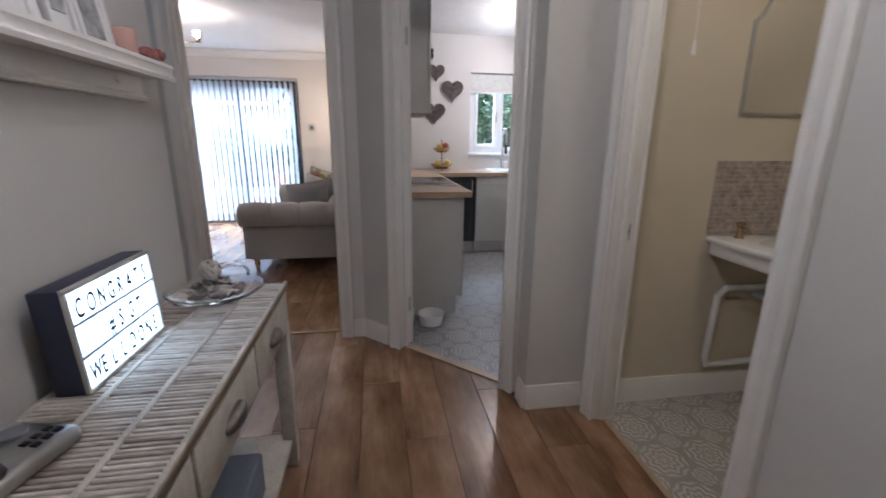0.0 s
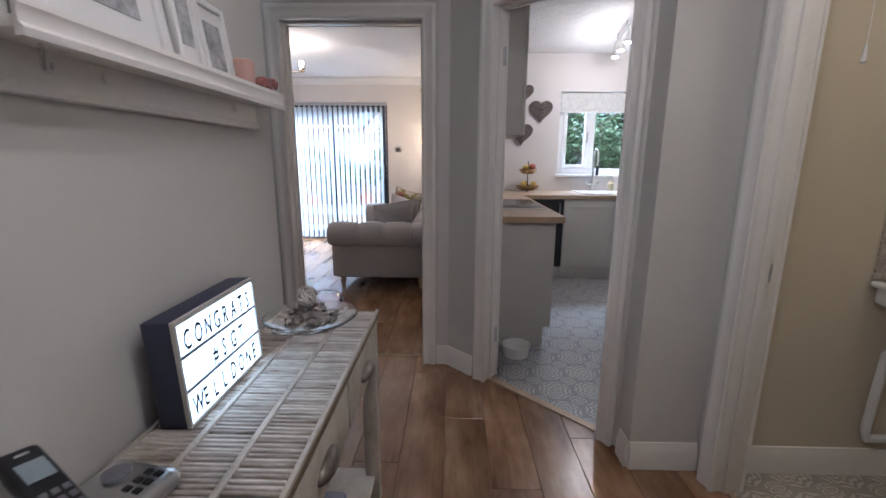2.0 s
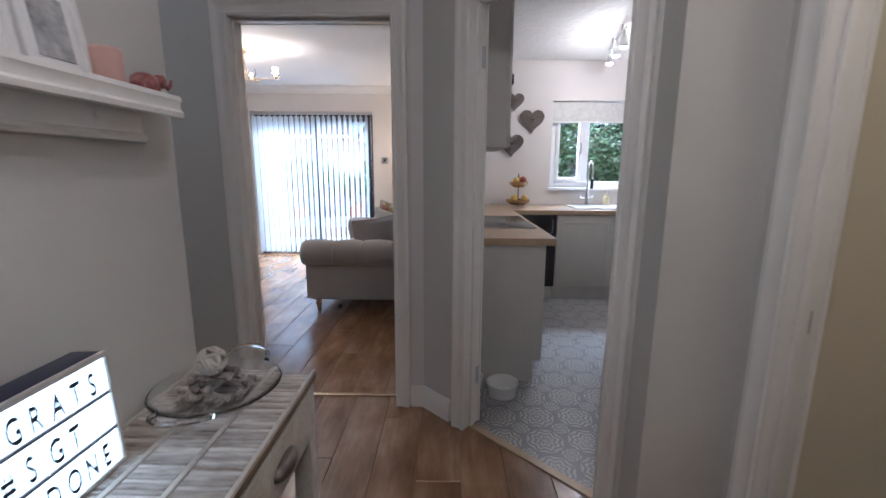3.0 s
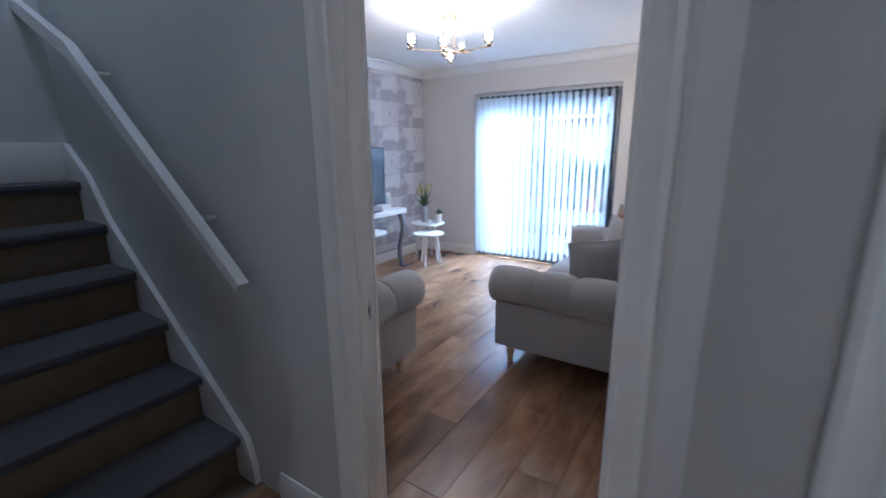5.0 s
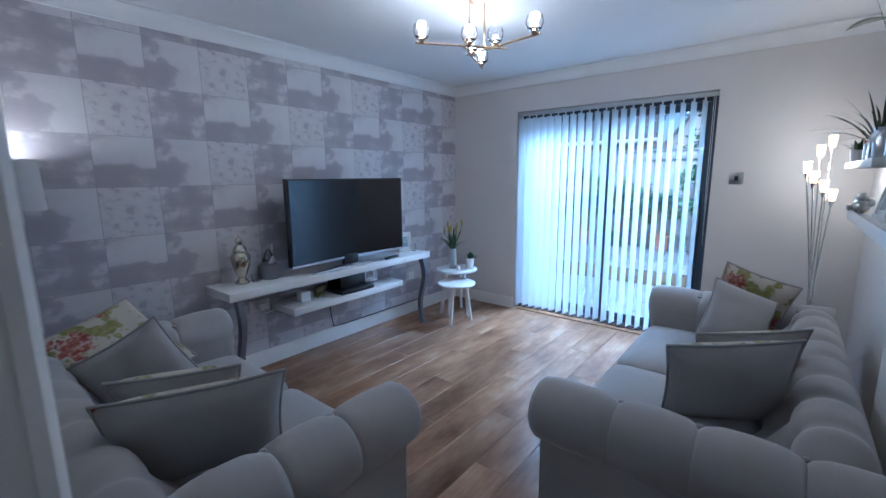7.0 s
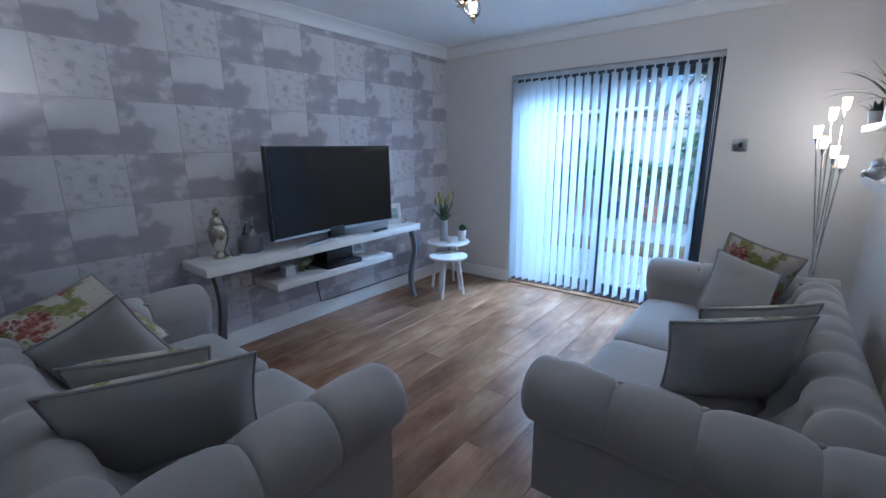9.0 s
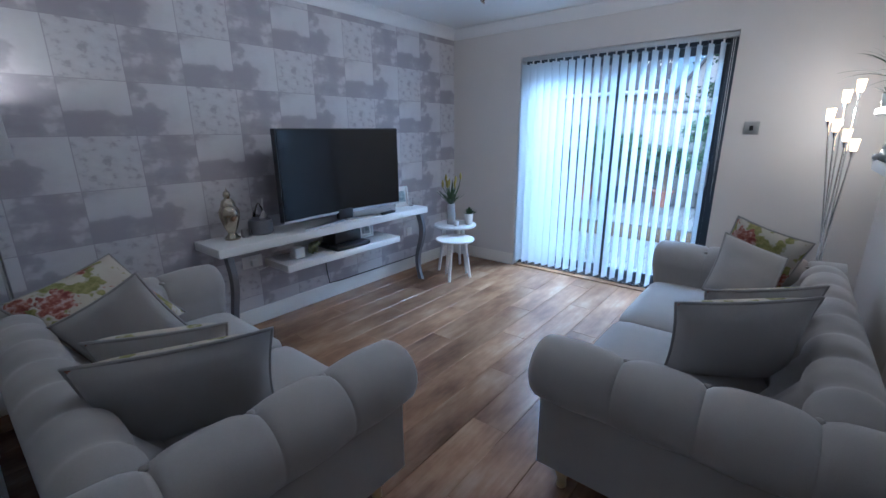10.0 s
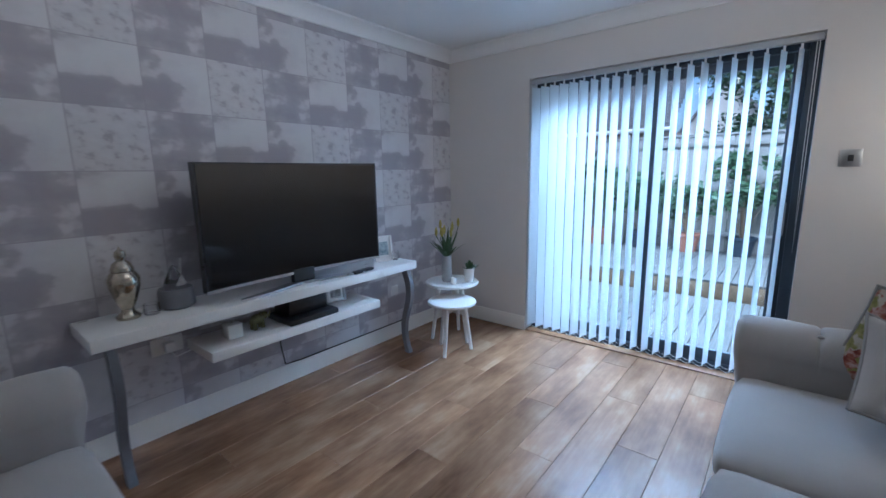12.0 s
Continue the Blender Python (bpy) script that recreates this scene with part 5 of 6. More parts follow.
def elephant(m, material, label):
    """Small elephant figure, one plain mesh."""
    bm_ = bmesh.new()
    for p, s in (((0, 0, 0.055), (0.045, 0.028, 0.030)), ((0.048, 0, 0.066), (0.022, 0.019, 0.021)), ((0.040, 0.022, 0.066), (0.012, 0.004, 0.017)), ((0.040, -0.022, 0.066), (0.012, 0.004, 0.017))):
        bmesh.ops.create_uvsphere(bm_, u_segments=14, v_segments=10, radius=1.0, matrix=Matrix.Translation(p) @ Matrix.Diagonal((*s, 1)))
    for x in (-0.026, 0.024):
        for y in (-0.014, 0.014):
            tube(bm_, [(x, y, 0.0), (x, y, 0.05)], 0.011, 8)
    tube(bm_, [(0.062, 0, 0.066), (0.076, 0, 0.050), (0.084, 0, 0.058), (0.090, 0, 0.078)], 0.008, 8, 0.004)
    tube(bm_, [(-0.044, 0, 0.060), (-0.052, 0, 0.040)], 0.002, 5)
    return single("elephant_ornament", bm_, material, label, "ornament", m)


elephant(pose(-2.64, 5.41, 0.4875, 0, 0, 100), mat("green_brass", (0.25, 0.25, 0.12), 0.35, 0.6, vary=0.4, scale=60), "small green-gold elephant figure on the floating shelf")
soc = thing("wall_socket", "white double wall socket with a plug under the console", "socket")
part("plate", boxed(-2.802, 4.92, 0.44, -2.793, 5.07, 0.53, 0.003), M_WHITE, soc)
part("plug", boxed(-2.793, 4.975, 0.455, -2.755, 5.025, 0.505, 0.008), M_WHITE, soc)
part("cable", bar([(-2.77, 5.0, 0.455), (-2.765, 5.02, 0.42), (-2.77, 5.10, 0.43), (-2.775, 5.25, 0.47)], 0.003, 6), M_WHITE, soc)
soc2 = thing("wall_socket", "white wall socket beside the side tables", "socket")
part("plate", boxed(-2.802, 6.62, 0.36, -2.793, 6.70, 0.44, 0.003), M_WHITE, soc2)
part("switch", boxed(-2.793, 6.645, 0.41, -2.789, 6.66, 0.425, 0.001), M_WHITE, soc2)
single("cable", bar([(-2.79, 5.62, 0.435), (-2.79, 5.62, 0.27), (-2.787, 5.64, 0.135), (-2.783, 5.75, 0.128), (-2.783, 6.45, 0.126), (-2.785, 6.75, 0.126)], 0.005, 6), M_BLACK, "black cable running down the wall and along the skirting", "cable")

# flowers on the side table
lily = thing("flower_vase", "slim pale vase of yellow-tipped lilies", "vase", pose(-2.43, 6.90, 0.4855))
part("vase", turned([(0.036, 0.0), (0.040, 0.01), (0.042, 0.10), (0.036, 0.20), (0.036, 0.21), (0.031, 0.21), (0.034, 0.10), (0.0, 0.02)], 24), mat("pale_grey_glaze", (0.42, 0.43, 0.44), 0.25, vary=0.08), lily)
bm, buds = bmesh.new(), []
rnd = random.Random(9)
for k in range(30):
    h, l = rnd.uniform(0, 6.28), rnd.uniform(0.15, 0.27)
    blade(bm, (0, 0, 0.19), h, l, rnd.uniform(0.75, 1.45), 0.012, rnd.uniform(0.0, 0.25))
for k in range(8):
    h, q = rnd.uniform(0, 6.28), rnd.uniform(0.03, 0.11)
    tip = (q * math.cos(h), q * math.sin(h), rnd.uniform(0.36, 0.44))
    tube(bm, [(0, 0, 0.19), (tip[0] * 0.5, tip[1] * 0.5, 0.30), tip], 0.003, 5)
    bm2 = bmesh.new()
    buds.append(lathe(bm2, [(0.003, 0.0), (0.011, 0.02), (0.012, 0.045), (0.005, 0.07), (0.0, 0.075)], 8, tip))
part("stems", bm, M_LEAF, lily, angle=80)
M_BUD = mat("lily_bud", (0.42, 0.36, 0.08), 0.5, vary=0.3, scale=30)
for q in buds:
    part("bud", q, M_BUD, lily, "yellow-green lily bud")
pot_plant("pot_plant", pose(-2.28, 7.00, 0.4855), 0.045, 0.11, M_CERAMIC, 22, 0.10, 0.014, 0.15, 12, "small leafy plant in a tall white pot", M_LEAF)
single("tealight_holder", turned([(0.022, 0.0), (0.026, 0.05), (0.022, 0.05), (0.019, 0.03), (0.0, 0.03)], 18, (-2.33, 6.86, 0.4855)), M_CERAMIC, "small white tealight holder on the side table", "candle holder")

# ---- hall console desk ----
desk = thing("console_desk", "whitewashed slatted-top console desk with three drawers", "desk")
DZ = 0.742
DY0, DY1, DX0, DX1 = 1.02, 2.345, 0.137, 0.468
part("apron_front", boxed(DX1 - 0.03, DY0 + 0.03, 0.555, DX1 - 0.012, DY1 - 0.03, DZ - 0.026, 0.002), M_DESK, desk)
part("apron_back", boxed(DX0 + 0.01, DY0 + 0.03, 0.555, DX0 + 0.028, DY1 - 0.03, DZ - 0.026, 0.002), M_DESK, desk)
part("apron_side", boxed(DX0 + 0.03, DY1 - 0.03, 0.555, DX1 - 0.03, DY1 - 0.012, DZ - 0.026, 0.002), M_DESK, desk)
part("apron_side", boxed(DX0 + 0.03, DY0 + 0.012, 0.555, DX1 - 0.03, DY0 + 0.03, DZ - 0.026, 0.002), M_DESK, desk)
for x in (DX0 + 0.005, DX1 - 0.055):
    for y in (DY0 + 0.01, DY1 - 0.06):
        part("leg", boxed(x, y, 0.0, x + 0.05, y + 0.05, DZ - 0.026, 0.004), M_DESK, desk, "square whitewashed leg")
part("low_shelf", boxed(DX0 + 0.02, DY0 + 0.02, 0.10, DX1 - 0.02, DY1 - 0.02, 0.122, 0.003), M_DESK, desk)
part("top_board", boxed(DX0, DY0, DZ - 0.026, DX1, DY1, DZ - 0.010, 0.002), M_STEM, desk)
for x0, x1 in ((DX0, DX0 + 0.010), (DX0 + 0.108, DX0 + 0.120), (DX0 + 0.212, DX0 + 0.224), (DX1 - 0.010, DX1)):
    part("batten", boxed(x0, DY0, DZ - 0.010, x1, DY1, DZ + 0.001, 0.002), M_DESK, desk)
rows = ((DX0 + 0.0105, DX0 + 0.1075), (DX0 + 0.1205, DX0 + 0.2115), (DX0 + 0.2245, DX1 - 0.0105))
slats = [finish("slat", boxed(0, 0, -0.0095, x1 - x0, 0.0092, 0.0, 0.002, 1), M_WASHED) for x0, x1 in rows]
for (x0, x1), me in zip(rows, slats):
    y = DY0 + 0.002
    while y < DY1 - 0.014:
        o = new("slat", me)
        o.parent = desk
        o.location = (x0, y, DZ + random.uniform(-0.0012, 0.0006))
        y += 0.0126
for y0, y1 in ((DY0 + 0.05, 1.508), (1.522, 1.905), (1.919, DY1 - 0.05)):
    dr = part("drawer", boxed(DX1 - 0.012, y0, 0.575, DX1 - 0.002, y1, DZ - 0.034, 0.003), M_DESK, desk)
    yc = (y0 + y1) / 2
    hb = bmesh.new()
    bmesh.ops.create_uvsphere(hb, u_segments=20, v_segments=10, radius=1.0, matrix=Matrix.Translation((DX1 - 0.003, yc, 0.635)) @ Matrix.Diagonal((0.026, 0.058, 0.024, 1)))
    part("handle", hb, mat("aged_pewter", (0.16, 0.14, 0.12), 0.4, 0.8, vary=0.3, scale=40), dr, "aged pewter cup handle")
single("storage_box", boxed(0.18, 1.60, 0.123, 0.41, 2.05, 0.27, 0.01), mat("blue_grey_box", (0.16, 0.18, 0.24), 0.8, vary=0.15, scale=20), "blue-grey storage box under the desk", "box")

M_LIT = glow("lit_panel", (0.74, 0.92, 1.0), 2.0)
lb = thing("light_box", "lit cinema light box reading CONGRATS #SGT WELLDONE", "light box", pose(0.222, 1.667, DZ + 0.001, 0, -2.5, 0) )
LW, LH, LD = 0.310, 0.218, 0.060
part("case", boxed(-LD, 0.0, 0.0, -0.004, LW, LH, 0.004), mat("dark_blue_case", (0.03, 0.035, 0.07), 0.5, vary=0.1), lb)
for nm, q in (("rim", (-0.005, 0, 0, 0.004, LW, 0.007)), ("rim", (-0.005, 0, LH - 0.010, 0.004, LW, LH)), ("rim", (-0.005, 0, 0.007, 0.004, 0.007, LH - 0.010)), ("rim", (-0.005, LW - 0.007, 0.007, 0.004, LW, LH - 0.010)), ("rail", (-0.003, 0.007, 0.070, 0.003, LW - 0.007, 0.076)), ("rail", (-0.003, 0.007, 0.139, 0.003, LW - 0.007, 0.145))):
    part(nm, boxed(*q, 0.001), M_CABINET if nm == "rim" else M_STEEL_LEG, lb)
part("lit_panel", boxed(-0.0039, 0.007, 0.007, -0.001, LW - 0.007, LH - 0.010, 0), M_LIT, lb, "glowing white panel")
M_INK = mat("black_ink", (0.01, 0.01, 0.012), 0.6, vary=0.1, relief=0)
for txt, z, y0, gap in (("CONGRATS", 0.152, 0.022, 0.0345), ("#SGT", 0.084, 0.105, 0.036), ("WELLDONE", 0.016, 0.018, 0.0350)):
    for i, ch in enumerate(txt):
        cu = bpy.data.curves.new("letter", "FONT")
        cu.body, cu.size, cu.extrude, cu.offset = ch, 0.058, 0.0006, 0.0009
        tmp = bpy.data.objects.new("letter_tmp", cu)
        scene.collection.objects.link(tmp)
        bpy.context.view_layer.update()
        me = bpy.data.meshes.new_from_object(tmp.evaluated_get(bpy.context.evaluated_depsgraph_get()))
        bpy.data.objects.remove(tmp)
        me.transform(Matrix(((0, 0, 1, 0), (0.56, 0, 0, 0), (0, 1, 0, 0), (0, 0, 0, 1))))
        me.materials.clear()
        me.materials.append(M_INK)
        o = new("letter", me)
        o.parent = lb
        o.location = (0.0022, y0 + i * gap, z)

ph = thing("telephone", "grey and black cordless telephone resting on its base", "telephone", pose(0.218, 1.462, DZ + 0.002, 0, 0, -12))
part("base", boxed(-0.06, -0.085, 0.0, 0.065, 0.085, 0.032, 0.014, 3), M_SILVER, ph, "silver-grey answering base")
part("dial", turned([(0.020, 0.0), (0.020, 0.004), (0.014, 0.006), (0.0, 0.006)], 20, (-0.02, 0.045, 0.032)), M_STEEL_LEG, ph)
for i in range(3):
    for j in range(2):
        part("base_key", boxed(0.018 + j * 0.018, 0.02 + i * 0.018, 0.0315, 0.030 + j * 0.018, 0.031 + i * 0.018, 0.035, 0.001), M_BLACK, ph)
hs = part("handset", boxed(-0.026, -0.085, 0.0, 0.026, 0.085, 0.024, 0.010, 3), M_BLACK, ph, "black handset")
hs.matrix_local = pose(-0.020, -0.045, 0.064, 27, 10, 86)
part("display", boxed(-0.017, 0.02, 0.0235, 0.017, 0.055, 0.0252, 0.001), mat("phone_display", (0.28, 0.33, 0.36), 0.3), hs, "pale grey display")
part("earpiece", boxed(-0.008, 0.068, 0.0235, 0.008, 0.072, 0.0250, 0.0005), M_SILVER, hs)
for i in range(3):
    for j in range(5):
        part("key", boxed(-0.018 + i * 0.0135, -0.07 + j * 0.015, 0.0235, -0.009 + i * 0.0135, -0.061 + j * 0.015, 0.0258, 0.001), M_STEEL_LEG, hs)

dish = thing("glass_dish", "clear handled glass dish of dried potpourri", "dish", pose(0.285, 2.19, DZ + 0.002))
part("bowl", turned([(0.05, 0.0), (0.085, 0.006), (0.125, 0.022), (0.142, 0.036), (0.139, 0.037), (0.120, 0.026), (0.080, 0.010), (0.0, 0.005)], 40), M_GLASS, dish).visible_shadow = False
for s in (-1, 1):
    pts = [(0.06 * math.sin(radians(a)), s * (0.13 + 0.055 * math.cos(radians(a))), 0.036 + 0.018 * math.cos(radians(a))) for a in range(-90, 91, 15)]
    part("handle", bar(pts, 0.006, 8), M_GLASS, dish).visible_shadow = False
pot = thing("potpourri", "dried grey-brown flowers and a pale woven ball", "potpourri", pose(0.285, 2.19, DZ + 0.012))
rnd = random.Random(3)
M_DRY = mat("dried_flower", (0.30, 0.24, 0.19), 0.9, vary=0.6, scale=70, fine=200, second=(0.55, 0.50, 0.45))
for k in range(34):
    a, q = rnd.uniform(0, 6.28), 0.085 * math.sqrt(rnd.random())
    z = 0.012 + 0.05 * (1 - q / 0.09) * rnd.random()
    b3 = bmesh.new()
    for w in range(6):
        blade(b3, (0, 0, 0), w * 1.05 + rnd.random(), 0.024, rnd.uniform(0.3, 1.2), 0.008, rnd.uniform(0, 0.4))
    o = part("petal", b3, M_DRY, pot, angle=80)
    o.location = (q * math.cos(a), q * math.sin(a), z)
ball = bmesh.new()
for k in range(9):
    ax = Vector((rnd.uniform(-1, 1), rnd.uniform(-1, 1), rnd.uniform(-1, 1))).normalized()
    u = ax.orthogonal().normalized()
    w = ax.cross(u)
    tube(ball, [0.030 * (math.cos(radians(t)) * u + math.sin(radians(t)) * w) for t in range(0, 361, 20)], 0.004, 5)
o = part("woven_ball", ball, mat("pale_cane", (0.55, 0.50, 0.43), 0.8, vary=0.2), pot, "pale woven cane ball")
o.location = (-0.01, 0.0, 0.085)

# ---- picture ledge in the hall ----
ledge = thing("picture_ledge", "white wooden picture ledge with hooks above the desk", "shelf")
part("back_board", boxed(0.121, 1.49, 1.338, 0.136, 2.255, 1.425, 0.003), M_WOODWORK, ledge)
part("board", boxed(0.121, 1.485, 1.405, 0.205, 2.28, 1.420, 0.002), M_WOODWORK, ledge)
lip = bmesh.new()
run(lip, (0.205, 1.485, 1.396), (0.205, 2.28, 1.396), [(0, 0), (0.010, 0), (0.012, 0.010), (0.006, 0.016), (0.006, 0.030), (0.010, 0.036), (0.008, 0.046), (0, 0.048)])
part("front_lip", lip, M_WOODWORK, ledge)
bb = bmesh.new()
run(bb, (0.136, 1.49, 1.338), (0.136, 2.255, 1.338), [(0, 0), (0.006, 0.002), (0.008, 0.010), (0.004, 0.018), (0, 0.020)])
part("bottom_bead", bb, M_WOODWORK, ledge)
part("hook", bar([(0.168, 1.555, 1.404), (0.168, 1.555, 1.385), (0.170, 1.552, 1.372), (0.178, 1.548, 1.366), (0.186, 1.546, 1.370), (0.188, 1.545, 1.378)], 0.003, 8), M_CHROME, ledge, "chrome cup hook")
for y in (1.70, 2.13):
    part("screw_cap", turned([(0.009, 0), (0.009, 0.002), (0.006, 0.004), (0.0, 0.004)], 14), M_WOODWORK, ledge).matrix_local = pose(0.136, y, 1.385, 0, 90, 0)
photo_frame(pose(0.165, 1.56, 1.4205, -8, 0, 90), 0.30, 0.34, "large white framed print with a grey picture", M_WHITE, M_PRINT, b=0.028)
photo_frame(pose(0.165, 1.88, 1.4205, -6, 0, 90), 0.09, 0.30, "narrow white frame with a twisted relief", M_WHITE, M_PRINT, b=0.014)
photo_frame(pose(0.162, 1.985, 1.4205, -8, 0, 90), 0.13, 0.20, "white frame with a small rosette print", M_WHITE, M_PRINT, b=0.016)
single("pillar_candle", turned([(0.026, 0.0), (0.028, 0.003), (0.028, 0.083), (0.024, 0.088), (0.010, 0.084), (0.0, 0.084)], 20, (0.165, 2.135, 1.4205)), mat("pink_wax", (0.62, 0.38, 0.32), 0.5, vary=0.05), "pale pink pillar candle on the ledge", "candle")
el = elephant(pose(0.180, 2.215, 1.4205, 0, 0, 75), mat("red_patterned_glaze", (0.28, 0.03, 0.02), 0.3, vary=0.5, scale=90, second=(0.50, 0.22, 0.20)), "small red and gold patterned elephant figure")
el.scale = (0.72, 0.72, 0.72)

# hall ceiling spots over the walker
hl = thing("ceiling_spotlight", "white ceiling spotlight bar with two lamps", "ceiling light", pose(0.95, 1.35, 2.385))
part("bar", boxed(-0.18, -0.03, 0.0, 0.18, 0.03, 0.014, 0.004), M_WHITE, hl)
for x in (-0.12, 0.12):
    part("spot", turned([(0.035, -0.09), (0.038, -0.085), (0.025, -0.02), (0.012, 0.0), (0.0, 0.0)], 18, (x, 0, 0)), M_WHITE, hl)
    part("bulb", turned([(0.028, -0.0945), (0.028, -0.091), (0.0, -0.091)], 16, (x, 0, 0)), M_BULB, hl)
    bulb_light("hall_spot", (0.95 + x, 1.35, 2.27), 4.9, (1.0, 0.89, 0.76), 0.04)
# invented lamp, out of view up the stairwell, to brighten the stairs
sl2 = thing("added_stair_lamp", "small white unseen pendant lamp added over the stairs", "ceiling light", pose(-1.3, 2.85, 0))
part("flex", bar([(0, 0, 4.05), (0, 0, 4.599)], 0.003), M_WHITE, sl2)
part("bulb", turned([(0.01, 4.05), (0.03, 4.02), (0.03, 3.99), (0.0, 3.96)], 14), M_BULB, sl2)
bulb_light("stair_bulb", (-1.3, 2.85, 3.90), 9, (0.88, 0.94, 1.0), 0.05)

# ---- cloakroom ----
basin = thing("wash_basin", "white wall-hung wash basin with warm brass taps", "basin")
bs = boxed(2.29, 2.13, 0.735, 2.80, 2.4985, 0.815, 0.02, 3)
part("bowl", bs, M_CERAMIC, basin)
part("rim", boxed(2.27, 2.11, 0.80, 2.82, 2.4985, 0.825, 0.010, 3), M_CERAMIC, basin)
# no recess is cut: a flat darker disc paints the bowl's shade
hol = bmesh.new()
bmesh.ops.create_uvsphere(hol, u_segments=24, v_segments=12, radius=1.0, matrix=Matrix.Translation((2.55, 2.28, 0.826)) @ Matrix.Diagonal((0.19, 0.11, 0.004, 1)))
part("hollow_shade_disc", hol, mat("basin_shade", (0.70, 0.69, 0.66), 0.12, relief=0), basin)
for x in (2.39, 2.70):
    t_ = turned([(0.020, 0.0), (0.014, 0.01), (0.012, 0.05), (0.020, 0.055), (0.020, 0.07), (0.0, 0.075)], 14, (x, 2.44, 0.825))
    tube(t_, [(x, 2.44, 0.86), (x, 2.40, 0.875), (x, 2.37, 0.855)], 0.008)
    part("tap", t_, M_BRASS, basin, "warm brass pillar tap")
part("trap", bar([(2.55, 2.32, 0.735), (2.55, 2.32, 0.55), (2.57, 2.36, 0.50), (2.60, 2.42, 0.52), (2.60, 2.50, 0.53)], 0.020, 10), M_WHITE, basin, "white waste trap")
single("waste_pipe", bar([(2.62, 2.47, 0.575), (2.40, 2.47, 0.575), (2.365, 2.47, 0.54), (2.352, 2.47, 0.22), (2.36, 2.47, 0.185), (2.9, 2.47, 0.185)], 0.016, 10), M_WHITE, "boxy run of white painted pipe below the basin", "pipe")
mosaic = mat("mosaic_splash", (0.40, 0.30, 0.24), 0.35, vary=0.5, scale=40, fine=70, second=(0.62, 0.55, 0.48))
tl = thing("splashback", "small brown and cream mosaic tile splashback", "splashback", kind="structure")
tme = finish("tile", boxed(0, 0, 0, 0.028, 0.006, 0.013, 0.001, 1), mosaic)
part("grout", boxed(2.27, 2.4945, 0.83, 2.82, 2.4995, 1.165, 0), M_WC, tl)
for i in range(18):
    for j in range(16):
        o = new("tile", tme)
        o.parent = tl
        o.location = (2.272 + i * 0.0302 + (0.0 if j % 2 else -0.0), 2.490, 0.832 + j * 0.0206)
        o.scale = (1, 1, 1.45)
mir = thing("mirror", "silver-edged wall mirror above the wash basin", "mirror")
arch = [(2.33, 1.35), (2.80, 1.35), (2.80, 1.72), (2.77, 1.74), (2.74, 1.80), (2.66, 1.86), (2.565, 1.88), (2.47, 1.86), (2.39, 1.80), (2.36, 1.74), (2.33, 1.72)]
part("edge", prism(bmesh.new(), arch, 2.490, 2.499, "y"), M_SILVER, mir)
part("glass", prism(bmesh.new(), [(2.565 + (a - 2.565) * 0.955, 1.60 + (c - 1.60) * 0.955) for a, c in arch], 2.4875, 2.490, "y"), mat("mirror_silver", (0.85, 0.86, 0.87), 0.02, 1.0, vary=0.0, relief=0), mir, "bevelled mirror glass")
cord = thing("pull_cord", "white pull cord hanging from the cloakroom ceiling", "pull cord")
part("cord", bar([(2.0, 2.40, 2.399), (2.0, 2.40, 1.60)], 0.0015, 5), M_WHITE, cord)
part("toggle", turned([(0.004, 0.05), (0.009, 0.0), (0.006, -0.004), (0.0, -0.004)][::-1], 12, (2.0, 2.40, 1.56)), M_WHITE, cord)
# assumed ceiling lamp, not in view, added to light the cloakroom
wl = thing("ceiling_light", "round white unseen ceiling light added in the cloakroom", "ceiling light", pose(2.3, 1.75, 0))
part("dome", turned([(0.10, 2.30), (0.13, 2.34), (0.13, 2.399), (0.0, 2.399)], 28), glow("added_lit_dome", (1.0, 0.85, 0.6), 3), wl)
bulb_light("cloakroom_bulb", (2.3, 1.75, 2.24), 1.6, (1.0, 0.84, 0.60), 0.08)

# ---- kitchen ----
def base_unit(x0, y0, x1, y1, face, label, body=M_CABINET, doors=1):
    """Base cabinet, 0.86 high; face: 'south' or 'east' is the door side."""
    root = thing("base_cabinet", label, "cabinet", None, "kitchen base cabinets")
    part("body", boxed(x0 + 0.002, y0 + 0.002, 0.14, x1 - 0.002, y1 - 0.002, 0.858, 0.002), body, root)
    part("plinth", boxed(x0 + 0.005, y0 + (0.05 if face == "south" else 0.005), 0.004, x1 - (0.05 if face == "east" else 0.005), y1 - 0.005, 0.139, 0.0), M_CABINET, root)
    if face == "south":
        w = (x1 - x0) / doors
        for k in range(doors):
            a, c = x0 + k * w + 0.004, x0 + (k + 1) * w - 0.004
            d_ = part("door", boxed(a, y0 - 0.018, 0.148, c, y0 + 0.001, 0.852, 0.003), body, root)
            part("panel_edge", boxed(a + 0.06, y0 - 0.021, 0.77, c - 0.06, y0 - 0.0175, 0.785, 0.001), body, d_)
            part("panel_edge", boxed(a + 0.06, y0 - 0.021, 0.21, a + 0.07, y0 - 0.0175, 0.769, 0.001), body, d_)
            part("panel_edge", boxed(c - 0.07, y0 - 0.021, 0.21, c - 0.06, y0 - 0.0175, 0.769, 0.001), body, d_)
            hx = c - 0.045 if k == 0 else a + 0.045
            part("handle", bar([(hx, y0 - 0.018, 0.82), (hx, y0 - 0.045, 0.81), (hx, y0 - 0.045, 0.69), (hx, y0 - 0.018, 0.68)], 0.006), M_SILVER, d_, "brushed bar handle")
    return root


